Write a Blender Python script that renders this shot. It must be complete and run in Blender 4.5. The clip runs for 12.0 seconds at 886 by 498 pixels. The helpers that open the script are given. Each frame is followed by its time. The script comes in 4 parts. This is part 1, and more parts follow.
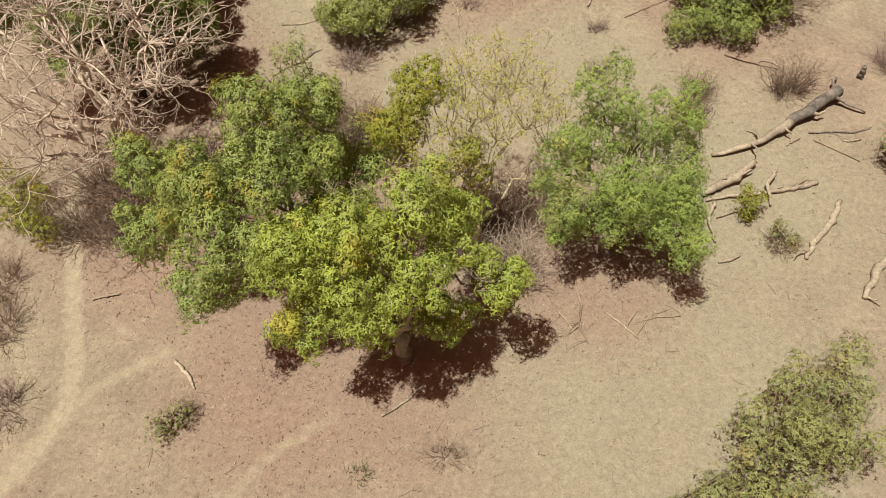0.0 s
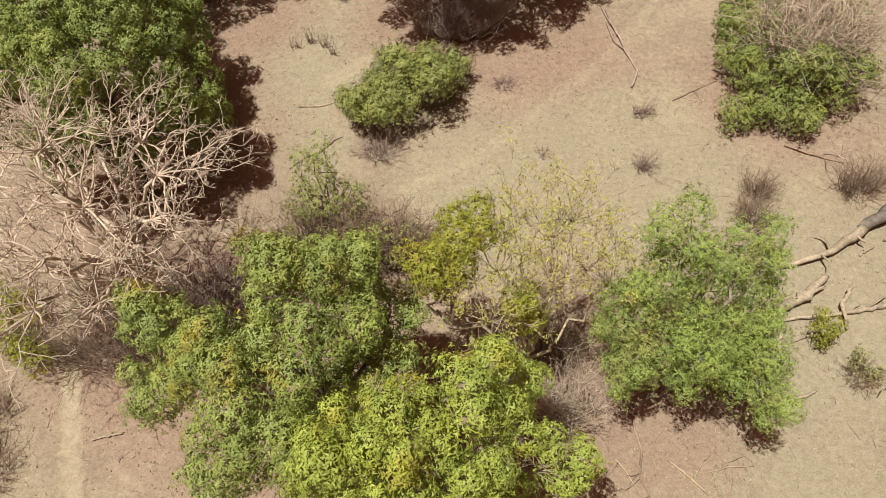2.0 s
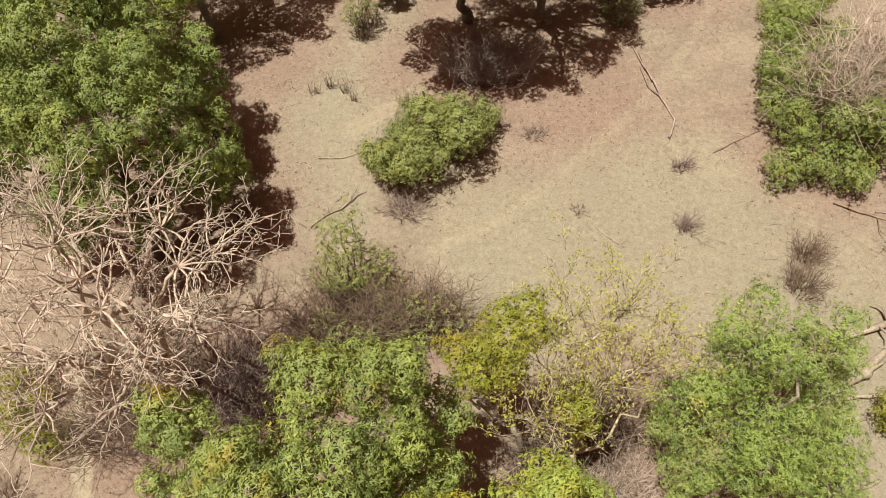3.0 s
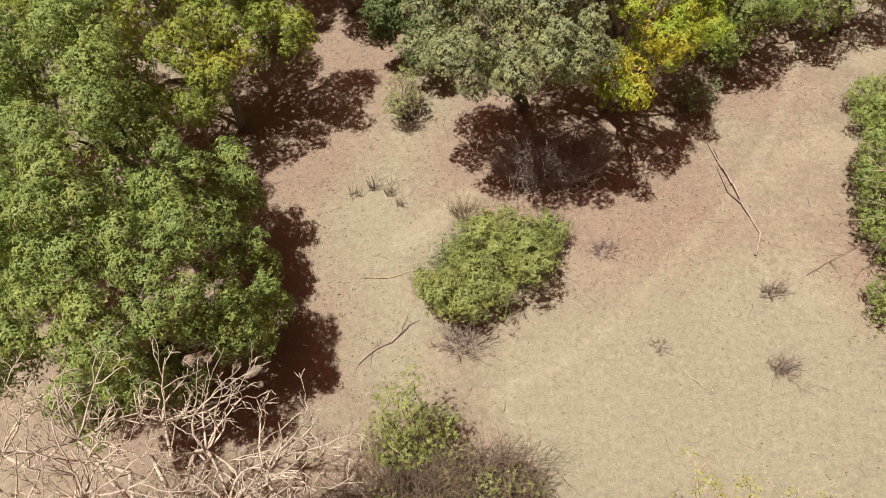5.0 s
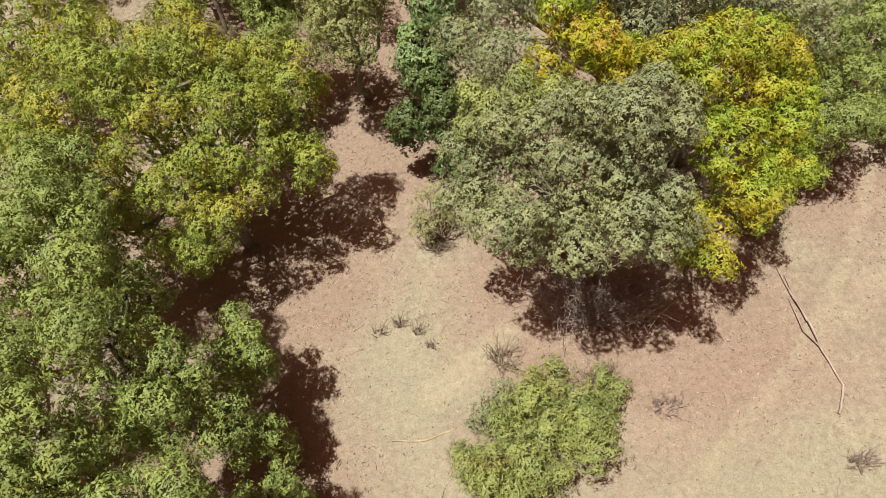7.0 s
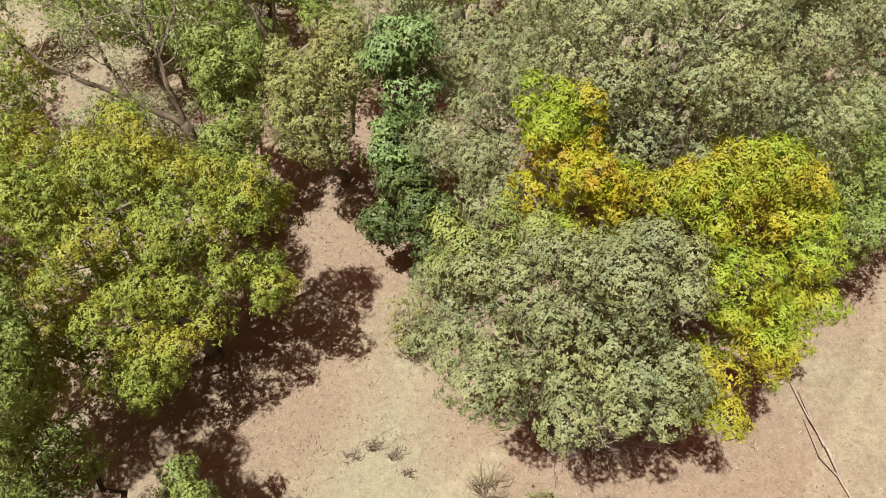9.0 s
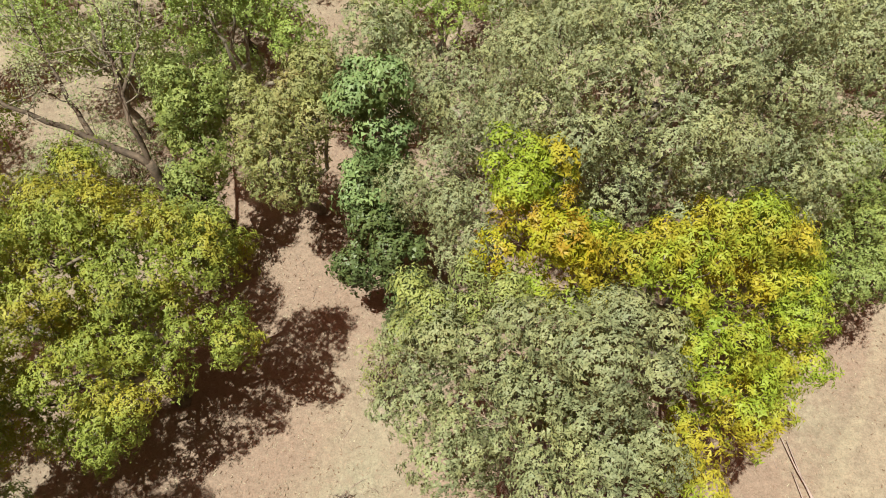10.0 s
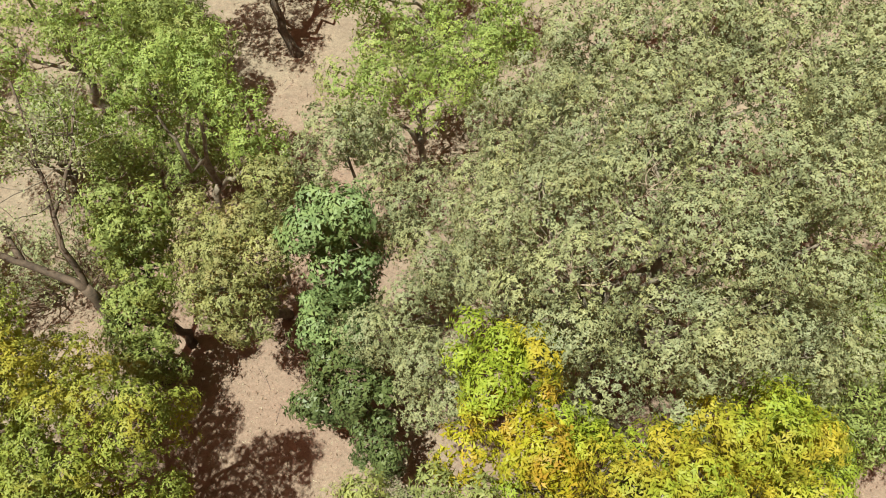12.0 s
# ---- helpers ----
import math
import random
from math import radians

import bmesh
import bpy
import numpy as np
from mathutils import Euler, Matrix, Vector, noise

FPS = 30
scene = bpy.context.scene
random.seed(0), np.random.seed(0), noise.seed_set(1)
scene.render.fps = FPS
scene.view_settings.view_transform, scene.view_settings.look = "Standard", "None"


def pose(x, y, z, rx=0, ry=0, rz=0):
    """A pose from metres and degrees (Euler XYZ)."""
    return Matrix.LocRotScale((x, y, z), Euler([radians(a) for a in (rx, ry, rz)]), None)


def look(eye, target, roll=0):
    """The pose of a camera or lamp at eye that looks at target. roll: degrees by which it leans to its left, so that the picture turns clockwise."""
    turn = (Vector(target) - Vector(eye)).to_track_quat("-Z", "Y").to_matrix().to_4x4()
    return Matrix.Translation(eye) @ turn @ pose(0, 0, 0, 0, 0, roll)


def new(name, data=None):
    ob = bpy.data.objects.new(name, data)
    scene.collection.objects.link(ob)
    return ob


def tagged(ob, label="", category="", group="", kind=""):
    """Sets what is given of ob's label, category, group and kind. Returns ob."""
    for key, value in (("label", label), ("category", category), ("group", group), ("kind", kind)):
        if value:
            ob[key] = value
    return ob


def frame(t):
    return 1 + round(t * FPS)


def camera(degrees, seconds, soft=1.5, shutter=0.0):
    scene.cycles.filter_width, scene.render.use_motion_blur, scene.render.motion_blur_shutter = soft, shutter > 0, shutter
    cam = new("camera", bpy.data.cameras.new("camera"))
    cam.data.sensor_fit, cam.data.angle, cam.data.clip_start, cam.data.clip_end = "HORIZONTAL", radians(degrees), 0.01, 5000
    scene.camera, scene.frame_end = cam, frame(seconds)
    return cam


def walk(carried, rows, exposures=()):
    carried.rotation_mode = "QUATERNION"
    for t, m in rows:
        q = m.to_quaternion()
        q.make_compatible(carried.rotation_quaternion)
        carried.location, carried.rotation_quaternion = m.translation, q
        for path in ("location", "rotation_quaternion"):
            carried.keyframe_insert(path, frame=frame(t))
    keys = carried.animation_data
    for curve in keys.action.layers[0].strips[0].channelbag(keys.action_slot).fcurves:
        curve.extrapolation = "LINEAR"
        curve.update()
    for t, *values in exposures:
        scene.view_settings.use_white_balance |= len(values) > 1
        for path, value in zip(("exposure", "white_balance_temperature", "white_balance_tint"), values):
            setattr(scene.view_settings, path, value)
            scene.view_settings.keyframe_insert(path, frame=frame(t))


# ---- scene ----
cam = camera(61.2, 12.0, 1.0)
PATH = [
    (0, (-0.164, -0.062, 17.017), (-0.205, 1.043, 15.351), -3.9),
    (0.5, (-0.328, 0.86, 17.018), (-0.366, 1.968, 15.353), -3.8),
    (1, (-0.497, 1.752, 17.02), (-0.537, 2.861, 15.356), -3.8),
    (1.5, (-0.78, 2.755, 17.03), (-0.819, 3.866, 15.367), -3.8),
    (2, (-1.112, 3.737, 17.043), (-1.149, 4.847, 15.38), -3.7),
    (2.5, (-1.503, 4.826, 17.052), (-1.54, 5.937, 15.389), -3.7),
    (3, (-1.916, 5.884, 17.083), (-1.952, 6.994, 15.419), -3.7),
    (3.5, (-2.375, 7.044, 17.103), (-2.409, 8.152, 15.439), -3.6),
    (3.7, (-2.533, 7.481, 17.108), (-2.568, 8.59, 15.444), -3.7),
    (5.3, (-3.615, 11.052, 17.276), (-3.65, 12.132, 15.593), -3.6),
    (5.5, (-3.728, 11.534, 17.296), (-3.763, 12.608, 15.609), -3.7),
    (6, (-4.005, 12.714, 17.314), (-4.036, 13.778, 15.621), -3.7),
    (6.5, (-4.223, 14.032, 17.328), (-4.253, 15.086, 15.629), -3.6),
    (7, (-4.305, 15.285, 17.321), (-4.334, 16.333, 15.618), -3.6),
    (7.2, (-4.302, 15.742, 17.313), (-4.333, 16.786, 15.607), -3.6),
    (9, (-3.723, 18.45, 17.159), (-3.753, 19.502, 15.459), -3.7),
    (9.5, (-3.444, 19.021, 17.135), (-3.473, 20.074, 15.435), -3.7),
    (10, (-3.124, 19.662, 17.111), (-3.153, 20.713, 15.409), -3.6),
    (10.5, (-2.842, 20.336, 17.077), (-2.874, 21.384, 15.374), -3.8),
    (11, (-2.626, 21.192, 17.069), (-2.661, 22.236, 15.363), -4.0),
    (11.5, (-2.517, 22.076, 17.054), (-2.551, 23.115, 15.345), -4.0),
    (12, (-2.441, 23.09, 17.02), (-2.475, 24.127, 15.31), -3.9),
]
walk(cam, [(t, look(eye, target, roll)) for t, eye, target, roll in PATH], [(0, 0.2, 7450, -5), (2.5, 0.3, 7400, -4), (5.5, 0.38, 7150, -4), (7, 0.47, 7150, -6), (9, 0.56, 7150, -9), (12, 0.62, 7200, -11)])

# ---- light ----
SUN_LEAN = (0.23, 0.15)          # metres that a shadow runs to x and y for each metre of height
sun_way = Vector((SUN_LEAN[0], SUN_LEAN[1], -1.0)).normalized()
sun_data = bpy.data.lights.new("sun", "SUN")
sun_data.energy, sun_data.angle, sun_data.color = 5.0, radians(0.55), (1.0, 1.0, 0.995)
sun = new("sun", sun_data)
sun.matrix_world = sun_way.to_track_quat("-Z", "Y").to_matrix().to_4x4()
elevation = math.asin(-sun_way.z)
azimuth = math.atan2(-sun_way.x, -sun_way.y)
world = bpy.data.worlds.new("sky")
scene.world = world
world.use_nodes = True
wn = world.node_tree.nodes
sky = wn.new("ShaderNodeTexSky")
sky.sky_type, sky.sun_disc = "NISHITA", False
sky.sun_elevation, sky.sun_rotation = elevation, azimuth
sky.dust_density, sky.air_density, sky.ozone_density = 9.0, 0.3, 0.1
sky_tint = wn.new("ShaderNodeMix")          # reddens all light from the sky, so that shaded ground turns red-brown
sky_tint.data_type, sky_tint.blend_type = "RGBA", "MULTIPLY"
sky_tint.inputs[0].default_value = 1.0
sky_tint.inputs[7].default_value = (1.0, 0.45, 0.4, 1.0)
world.node_tree.links.new(sky.outputs[0], sky_tint.inputs[6])
world.node_tree.links.new(sky_tint.outputs[2], wn["Background"].inputs[0])
wn["Background"].inputs[1].default_value = 0.031


# ---- materials ----
def nodes(name):
    m = bpy.data.materials.new(name)
    m.use_nodes = True
    t = m.node_tree
    return m, t, t.nodes["Principled BSDF"], t.links.new


def ramp(t, fac, stops, link, interpolation="LINEAR"):
    n = t.nodes.new("ShaderNodeValToRGB")
    n.color_ramp.interpolation = interpolation
    el = n.color_ramp.elements
    while len(el) < len(stops):
        el.new(0.5)
    for e, (p, c) in zip(el, stops):
        e.position, e.color = p, (*c, 1)
    link(fac, n.inputs[0])
    return n.outputs[0]


def noise_at(t, link, scale, detail=4, rough=0.6, coords=None):
    n = t.nodes.new("ShaderNodeTexNoise")
    n.inputs["Scale"].default_value, n.inputs["Detail"].default_value, n.inputs["Roughness"].default_value = scale, detail, rough
    if coords is None:
        coords = t.nodes.new("ShaderNodeTexCoord").outputs["Object"]
    link(coords, n.inputs["Vector"])
    return n.outputs["Fac"]


def mix(t, link, fac, a, b, how="MIX"):
    n = t.nodes.new("ShaderNodeMix")
    n.data_type, n.blend_type = "RGBA", how
    for s, v in ((0, fac), (6, a), (7, b)):
        if isinstance(v, (int, float)):
            n.inputs[s].default_value = v
        elif isinstance(v, tuple):
            n.inputs[s].default_value = (*v, 1)
        else:
            link(v, n.inputs[s])
    return n.outputs[2]


def leaf_material(name, dark, mid, light, patch=None, patch_at=0.62, through_light=0.18, rough=0.58, patch_scale=0.8):
    """Leaves that differ one by one, with whole boughs of another tint where patch is given."""
    m, t, b, link = nodes(name)
    geo = t.nodes.new("ShaderNodeNewGeometry")
    dark, mid, light = [(0.96 * r, 1.0 * g, 0.93 * b) for r, g, b in (dark, mid, light)]
    c = ramp(t, geo.outputs["Random Per Island"], [(0.0, tuple(0.35 * v + 1.0 * w for v, w in zip(dark, mid))), (0.5, tuple(1.4 * v for v in mid)), (1.0, tuple(0.95 * v + 0.38 * w for v, w in zip(mid, light)))], link)
    if patch:
        n = noise_at(t, link, patch_scale, 3, 0.55)
        f = ramp(t, n, [(patch_at - 0.07, (0, 0, 0)), (patch_at + 0.07, (1, 1, 1))], link)
        c = mix(t, link, f, c, patch)
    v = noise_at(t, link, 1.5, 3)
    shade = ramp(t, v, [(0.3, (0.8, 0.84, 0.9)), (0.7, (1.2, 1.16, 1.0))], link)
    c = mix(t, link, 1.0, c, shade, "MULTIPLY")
    link(c, b.inputs["Base Color"])
    b.inputs["Roughness"].default_value = rough
    b.inputs["Specular IOR Level"].default_value = 0.36
    tr = t.nodes.new("ShaderNodeBsdfTranslucent")
    link(mix(t, link, 1.0, c, (1.25, 1.3, 0.6), "MULTIPLY"), tr.inputs["Color"])
    mx = t.nodes.new("ShaderNodeMixShader")
    mx.inputs[0].default_value = through_light
    link(b.outputs[0], mx.inputs[1])
    link(tr.outputs[0], mx.inputs[2])
    link(mx.outputs[0], t.nodes["Material Output"].inputs["Surface"])
    return m


def bark_material(name, dark, light, scale=9.0, rough=0.85, bump=0.5):
    m, t, b, link = nodes(name)
    co = t.nodes.new("ShaderNodeTexCoord").outputs["Object"]
    n = noise_at(t, link, scale, 8, 0.65, co)
    c = ramp(t, n, [(0.3, dark), (0.68, light)], link)
    big = noise_at(t, link, 1.1, 3, 0.5, co)
    c = mix(t, link, 1.0, c, ramp(t, big, [(0.35, (0.7, 0.68, 0.66)), (0.65, (1.1, 1.08, 1.05))], link), "MULTIPLY")
    link(c, b.inputs["Base Color"])
    b.inputs["Roughness"].default_value = rough
    bp = t.nodes.new("ShaderNodeBump")
    bp.inputs["Strength"].default_value, bp.inputs["Distance"].default_value = bump, 0.02
    link(n, bp.inputs["Height"])
    link(bp.outputs[0], b.inputs["Normal"])
    return m


def litter_material(name, stops, rough=0.9):
    """Small dry pieces, each of a tint of its own."""
    m, t, b, link = nodes(name)
    geo = t.nodes.new("ShaderNodeNewGeometry")
    c = ramp(t, geo.outputs["Random Per Island"], stops, link)
    n = noise_at(t, link, 0.9, 3)
    c = mix(t, link, 1.0, c, ramp(t, n, [(0.35, (0.82, 0.8, 0.78)), (0.65, (1.12, 1.12, 1.1))], link), "MULTIPLY")
    link(c, b.inputs["Base Color"])
    b.inputs["Roughness"].default_value = rough
    return m


def ground_material():
    m, t, b, link = nodes("dry_soil")
    co = t.nodes.new("ShaderNodeTexCoord").outputs["Object"]
    big = noise_at(t, link, 0.22, 4, 0.55, co)
    c = ramp(t, big, [(0.3, (0.288, 0.222, 0.187)), (0.5, (0.29, 0.236, 0.197)), (0.7, (0.292, 0.25, 0.203))], link)

    def laid(c, attribute, tint, most=1.0):
        a = t.nodes.new("ShaderNodeAttribute")
        a.attribute_name = attribute
        rag = noise_at(t, link, 3.5, 6, 0.7, co)
        e = t.nodes.new("ShaderNodeMath")
        e.operation = "MULTIPLY_ADD"
        link(rag, e.inputs[0])
        e.inputs[1].default_value = 1.1
        e.inputs[2].default_value = -0.55
        s = t.nodes.new("ShaderNodeMath")
        s.operation = "ADD"
        link(a.outputs["Fac"], s.inputs[0])
        link(e.outputs[0], s.inputs[1])
        f = ramp(t, s.outputs[0], [(0.25, (0, 0, 0)), (0.75, (most, most, most))], link)
        return mix(t, link, f, c, tint)

    soft = noise_at(t, link, 0.75, 5, 0.6, co)
    c = mix(t, link, 1.0, c, ramp(t, soft, [(0.32, (0.84, 0.81, 0.8)), (0.68, (1.13, 1.12, 1.08))], link), "MULTIPLY")
    c = laid(c, "straw", (0.298, 0.265, 0.207), 0.85)
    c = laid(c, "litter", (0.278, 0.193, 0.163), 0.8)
    c = laid(c, "trail", (0.365, 0.31, 0.24), 0.85)
    fine = noise_at(t, link, 22.0, 8, 0.75, co)
    c = mix(t, link, 1.0, c, ramp(t, fine, [(0.32, (0.74, 0.71, 0.68)), (0.5, (1, 1, 1)), (0.7, (1.2, 1.18, 1.15))], link), "MULTIPLY")
    mid = noise_at(t, link, 6.0, 6, 0.75, co)
    c = mix(t, link, 1.0, c, ramp(t, mid, [(0.3, (0.8, 0.77, 0.75)), (0.7, (1.16, 1.15, 1.13))], link), "MULTIPLY")
    link(c, b.inputs["Base Color"])
    b.inputs["Roughness"].default_value = 0.95
    b.inputs["Specular IOR Level"].default_value = 0.15
    bp = t.nodes.new("ShaderNodeBump")
    bp.inputs["Strength"].default_value, bp.inputs["Distance"].default_value = 0.7, 0.04
    link(fine, bp.inputs["Height"])
    link(bp.outputs[0], b.inputs["Normal"])
    return m


SOIL = ground_material()
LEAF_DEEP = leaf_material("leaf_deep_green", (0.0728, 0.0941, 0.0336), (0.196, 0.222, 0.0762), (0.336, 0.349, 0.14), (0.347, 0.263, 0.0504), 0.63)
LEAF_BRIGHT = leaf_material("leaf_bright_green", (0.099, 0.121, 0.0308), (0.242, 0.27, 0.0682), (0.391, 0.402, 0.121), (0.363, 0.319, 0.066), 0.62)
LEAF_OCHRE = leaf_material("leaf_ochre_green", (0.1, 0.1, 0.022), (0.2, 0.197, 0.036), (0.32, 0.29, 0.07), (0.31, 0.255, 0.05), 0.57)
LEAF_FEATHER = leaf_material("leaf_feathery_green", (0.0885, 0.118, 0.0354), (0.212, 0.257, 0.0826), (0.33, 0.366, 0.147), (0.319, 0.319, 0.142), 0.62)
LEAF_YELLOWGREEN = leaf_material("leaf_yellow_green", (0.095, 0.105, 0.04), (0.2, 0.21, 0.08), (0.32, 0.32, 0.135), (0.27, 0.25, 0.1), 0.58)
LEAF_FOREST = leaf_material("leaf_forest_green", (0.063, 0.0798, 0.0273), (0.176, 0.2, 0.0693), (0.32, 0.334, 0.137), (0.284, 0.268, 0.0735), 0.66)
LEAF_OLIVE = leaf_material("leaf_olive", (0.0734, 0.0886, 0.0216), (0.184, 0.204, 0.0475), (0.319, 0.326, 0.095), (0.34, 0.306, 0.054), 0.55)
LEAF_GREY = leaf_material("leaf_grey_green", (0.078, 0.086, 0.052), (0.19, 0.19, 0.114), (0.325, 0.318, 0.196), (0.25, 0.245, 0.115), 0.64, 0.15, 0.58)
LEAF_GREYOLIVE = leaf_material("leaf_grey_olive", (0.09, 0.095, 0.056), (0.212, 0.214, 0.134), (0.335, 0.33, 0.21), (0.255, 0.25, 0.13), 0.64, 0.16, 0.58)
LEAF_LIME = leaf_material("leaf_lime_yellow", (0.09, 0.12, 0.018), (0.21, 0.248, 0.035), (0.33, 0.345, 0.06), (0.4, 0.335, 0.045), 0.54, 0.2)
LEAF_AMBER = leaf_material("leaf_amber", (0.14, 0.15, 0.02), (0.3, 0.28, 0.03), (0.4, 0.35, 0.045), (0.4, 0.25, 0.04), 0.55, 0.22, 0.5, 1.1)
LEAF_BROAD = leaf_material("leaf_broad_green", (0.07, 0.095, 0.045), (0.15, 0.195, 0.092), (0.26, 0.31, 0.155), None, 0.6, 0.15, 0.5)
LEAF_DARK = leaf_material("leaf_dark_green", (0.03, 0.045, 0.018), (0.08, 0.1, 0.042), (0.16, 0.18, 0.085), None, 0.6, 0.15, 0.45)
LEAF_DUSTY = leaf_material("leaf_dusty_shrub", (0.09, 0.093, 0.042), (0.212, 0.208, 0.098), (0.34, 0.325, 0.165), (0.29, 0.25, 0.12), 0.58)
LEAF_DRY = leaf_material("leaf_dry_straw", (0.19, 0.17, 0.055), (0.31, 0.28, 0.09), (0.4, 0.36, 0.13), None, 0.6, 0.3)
BARK_GREY = bark_material("bark_grey", (0.13, 0.10, 0.08), (0.36, 0.31, 0.26))
BARK_DARK = bark_material("bark_dark", (0.05, 0.036, 0.03), (0.16, 0.115, 0.09))
BARK_PALE = bark_material("bark_bleached", (0.26, 0.2, 0.155), (0.5, 0.415, 0.34), 14)
BARK_BLEACHED = bark_material("bark_sunbleached", (0.44, 0.34, 0.295), (0.7, 0.57, 0.5), 14)
BARK_STRAW = bark_material("bark_straw", (0.4, 0.33, 0.24), (0.66, 0.56, 0.42), 14)
TWIG_GREEN = bark_material("stalk_green", (0.12, 0.16, 0.05), (0.24, 0.28, 0.1), 5)
WOOD_BLEACHED = bark_material("wood_bleached", (0.26, 0.2, 0.16), (0.52, 0.44, 0.36), 12)
WOOD_CHARRED = bark_material("wood_weathered_dark", (0.07, 0.058, 0.056), (0.3, 0.25, 0.235), 5)
TWIG_BROWN = bark_material("twig_brown", (0.16, 0.105, 0.082), (0.34, 0.24, 0.19), 5)
TWIG_MAUVE = bark_material("twig_mauve", (0.25, 0.175, 0.17), (0.48, 0.365, 0.35), 5)
TWIG_STRAW = bark_material("twig_straw", (0.27, 0.205, 0.145), (0.46, 0.375, 0.28), 5)
GRASS = litter_material("dry_grass", [(0, (0.16, 0.118, 0.085)), (0.35, (0.25, 0.2, 0.15)), (0.7, (0.36, 0.305, 0.235)), (1, (0.45, 0.395, 0.3))])
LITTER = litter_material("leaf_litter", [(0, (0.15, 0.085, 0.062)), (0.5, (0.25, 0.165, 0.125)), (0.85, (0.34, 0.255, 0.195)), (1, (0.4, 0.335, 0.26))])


# ---- mesh builders ----
def mesh_of(name, verts, faces, material, smooth=False):
    """A mesh of triangles from arrays."""
    verts, faces = np.asarray(verts, np.float32), np.asarray(faces, np.int32)
    me = bpy.data.meshes.new(name)
    n = len(faces)
    me.vertices.add(len(verts))
    me.vertices.foreach_set("co", verts.ravel())
    me.loops.add(3 * n)
    me.loops.foreach_set("vertex_index", faces.ravel())
    me.polygons.add(n)
    me.polygons.foreach_set("loop_start", np.arange(0, 3 * n, 3, dtype=np.int32))
    me.polygons.foreach_set("loop_total", np.full(n, 3, np.int32))
    if smooth:
        me.polygons.foreach_set("use_smooth", np.ones(n, bool))
    me.update(calc_edges=True)
    me.materials.append(material)
    return me


def child(name, me, parent, label=""):
    ob = new(name, me)
    ob.parent = parent
    if name in ("crown", "foliage", "twig_mass", "stem_mass"):
        tagged(ob, kind="stuff")
    return tagged(ob, label) if label else ob


def unit(v):
    return v / np.maximum(np.linalg.norm(v, axis=-1, keepdims=True), 1e-9)


def tubes(paths, sides=5, rough=0.0, rng=None):
    """Tapered round stems along paths of (points, radii), capped at both ends: verts, faces."""
    vs, fs, base = [], [], 0
    ang = np.linspace(0, 2 * math.pi, sides, endpoint=False)
    for pts, rad in paths:
        pts, rad = np.asarray(pts, float), np.asarray(rad, float)
        n = len(pts)
        tan = unit(np.gradient(pts, axis=0))
        ref = np.array((0.31, 0.47, 0.83)) if abs(tan[0] @ np.array((0.31, 0.47, 0.83))) < 0.85 else np.array((0.9, -0.3, 0.1))
        u = unit(np.cross(tan, ref))
        w = np.cross(tan, u)
        r = rad[:, None] * (1 + (rough * rng.uniform(-1, 1, (n, sides)) if rough else 0))
        ring = pts[:, None] + r[..., None] * (np.cos(ang)[None, :, None] * u[:, None] + np.sin(ang)[None, :, None] * w[:, None])
        vs.append(ring.reshape(-1, 3))
        vs.append(pts[[0, -1]])
        i = np.arange(n - 1)[:, None] * sides
        j = np.arange(sides)[None]
        k = (j + 1) % sides
        a, b, c, d = base + i + j, base + i + k, base + i + sides + k, base + i + sides + j
        fs.append(np.stack([a, b, c], -1).reshape(-1, 3))
        fs.append(np.stack([a, c, d], -1).reshape(-1, 3))
        e = base + n * sides
        jj, kk = j[0], k[0]
        fs.append(np.stack([np.full(sides, e), base + kk, base + jj], -1))
        last = base + (n - 1) * sides
        fs.append(np.stack([np.full(sides, e + 1), last + jj, last + kk], -1))
        base += n * sides + 2
    return np.concatenate(vs), np.concatenate(fs)


def bent(a, b, rng, n=6, sag=0.12, lift=0.0):
    """A crooked line from a to b."""
    a, b = np.asarray(a, float), np.asarray(b, float)
    t = np.linspace(0, 1, n)[:, None]
    d = np.linalg.norm(b - a)
    p = a + (b - a) * t
    p += np.sin(math.pi * t) * (rng.normal(0, sag * d, 3) + np.array((0, 0, lift * d)))
    p[1:-1] += rng.normal(0, 0.035 * d, (n - 2, 3))
    return p


def leaf_mesh(name, at, way, face, length, width, material, droop=0.2):
    """Small pointed leaves: their feet, ways, upper sides, lengths and widths."""
    n = len(at)
    way, face = unit(way), unit(face)
    side = unit(np.cross(way, face))
    up = np.cross(side, way)
    L, W = length[:, None], width[:, None]
    v = np.empty((n, 3, 3))
    v[:, 0] = at + side * W * 0.5 + way * L * 0.15
    v[:, 1] = at + way * L - up * L * droop
    v[:, 2] = at - side * W * 0.5
    return mesh_of(name, v.reshape(-1, 3), np.arange(3 * n).reshape(-1, 3), material)


def ball(rng, n):
    return unit(rng.normal(0, 1, (n, 3)))


LEAF_SCALE = 0.68


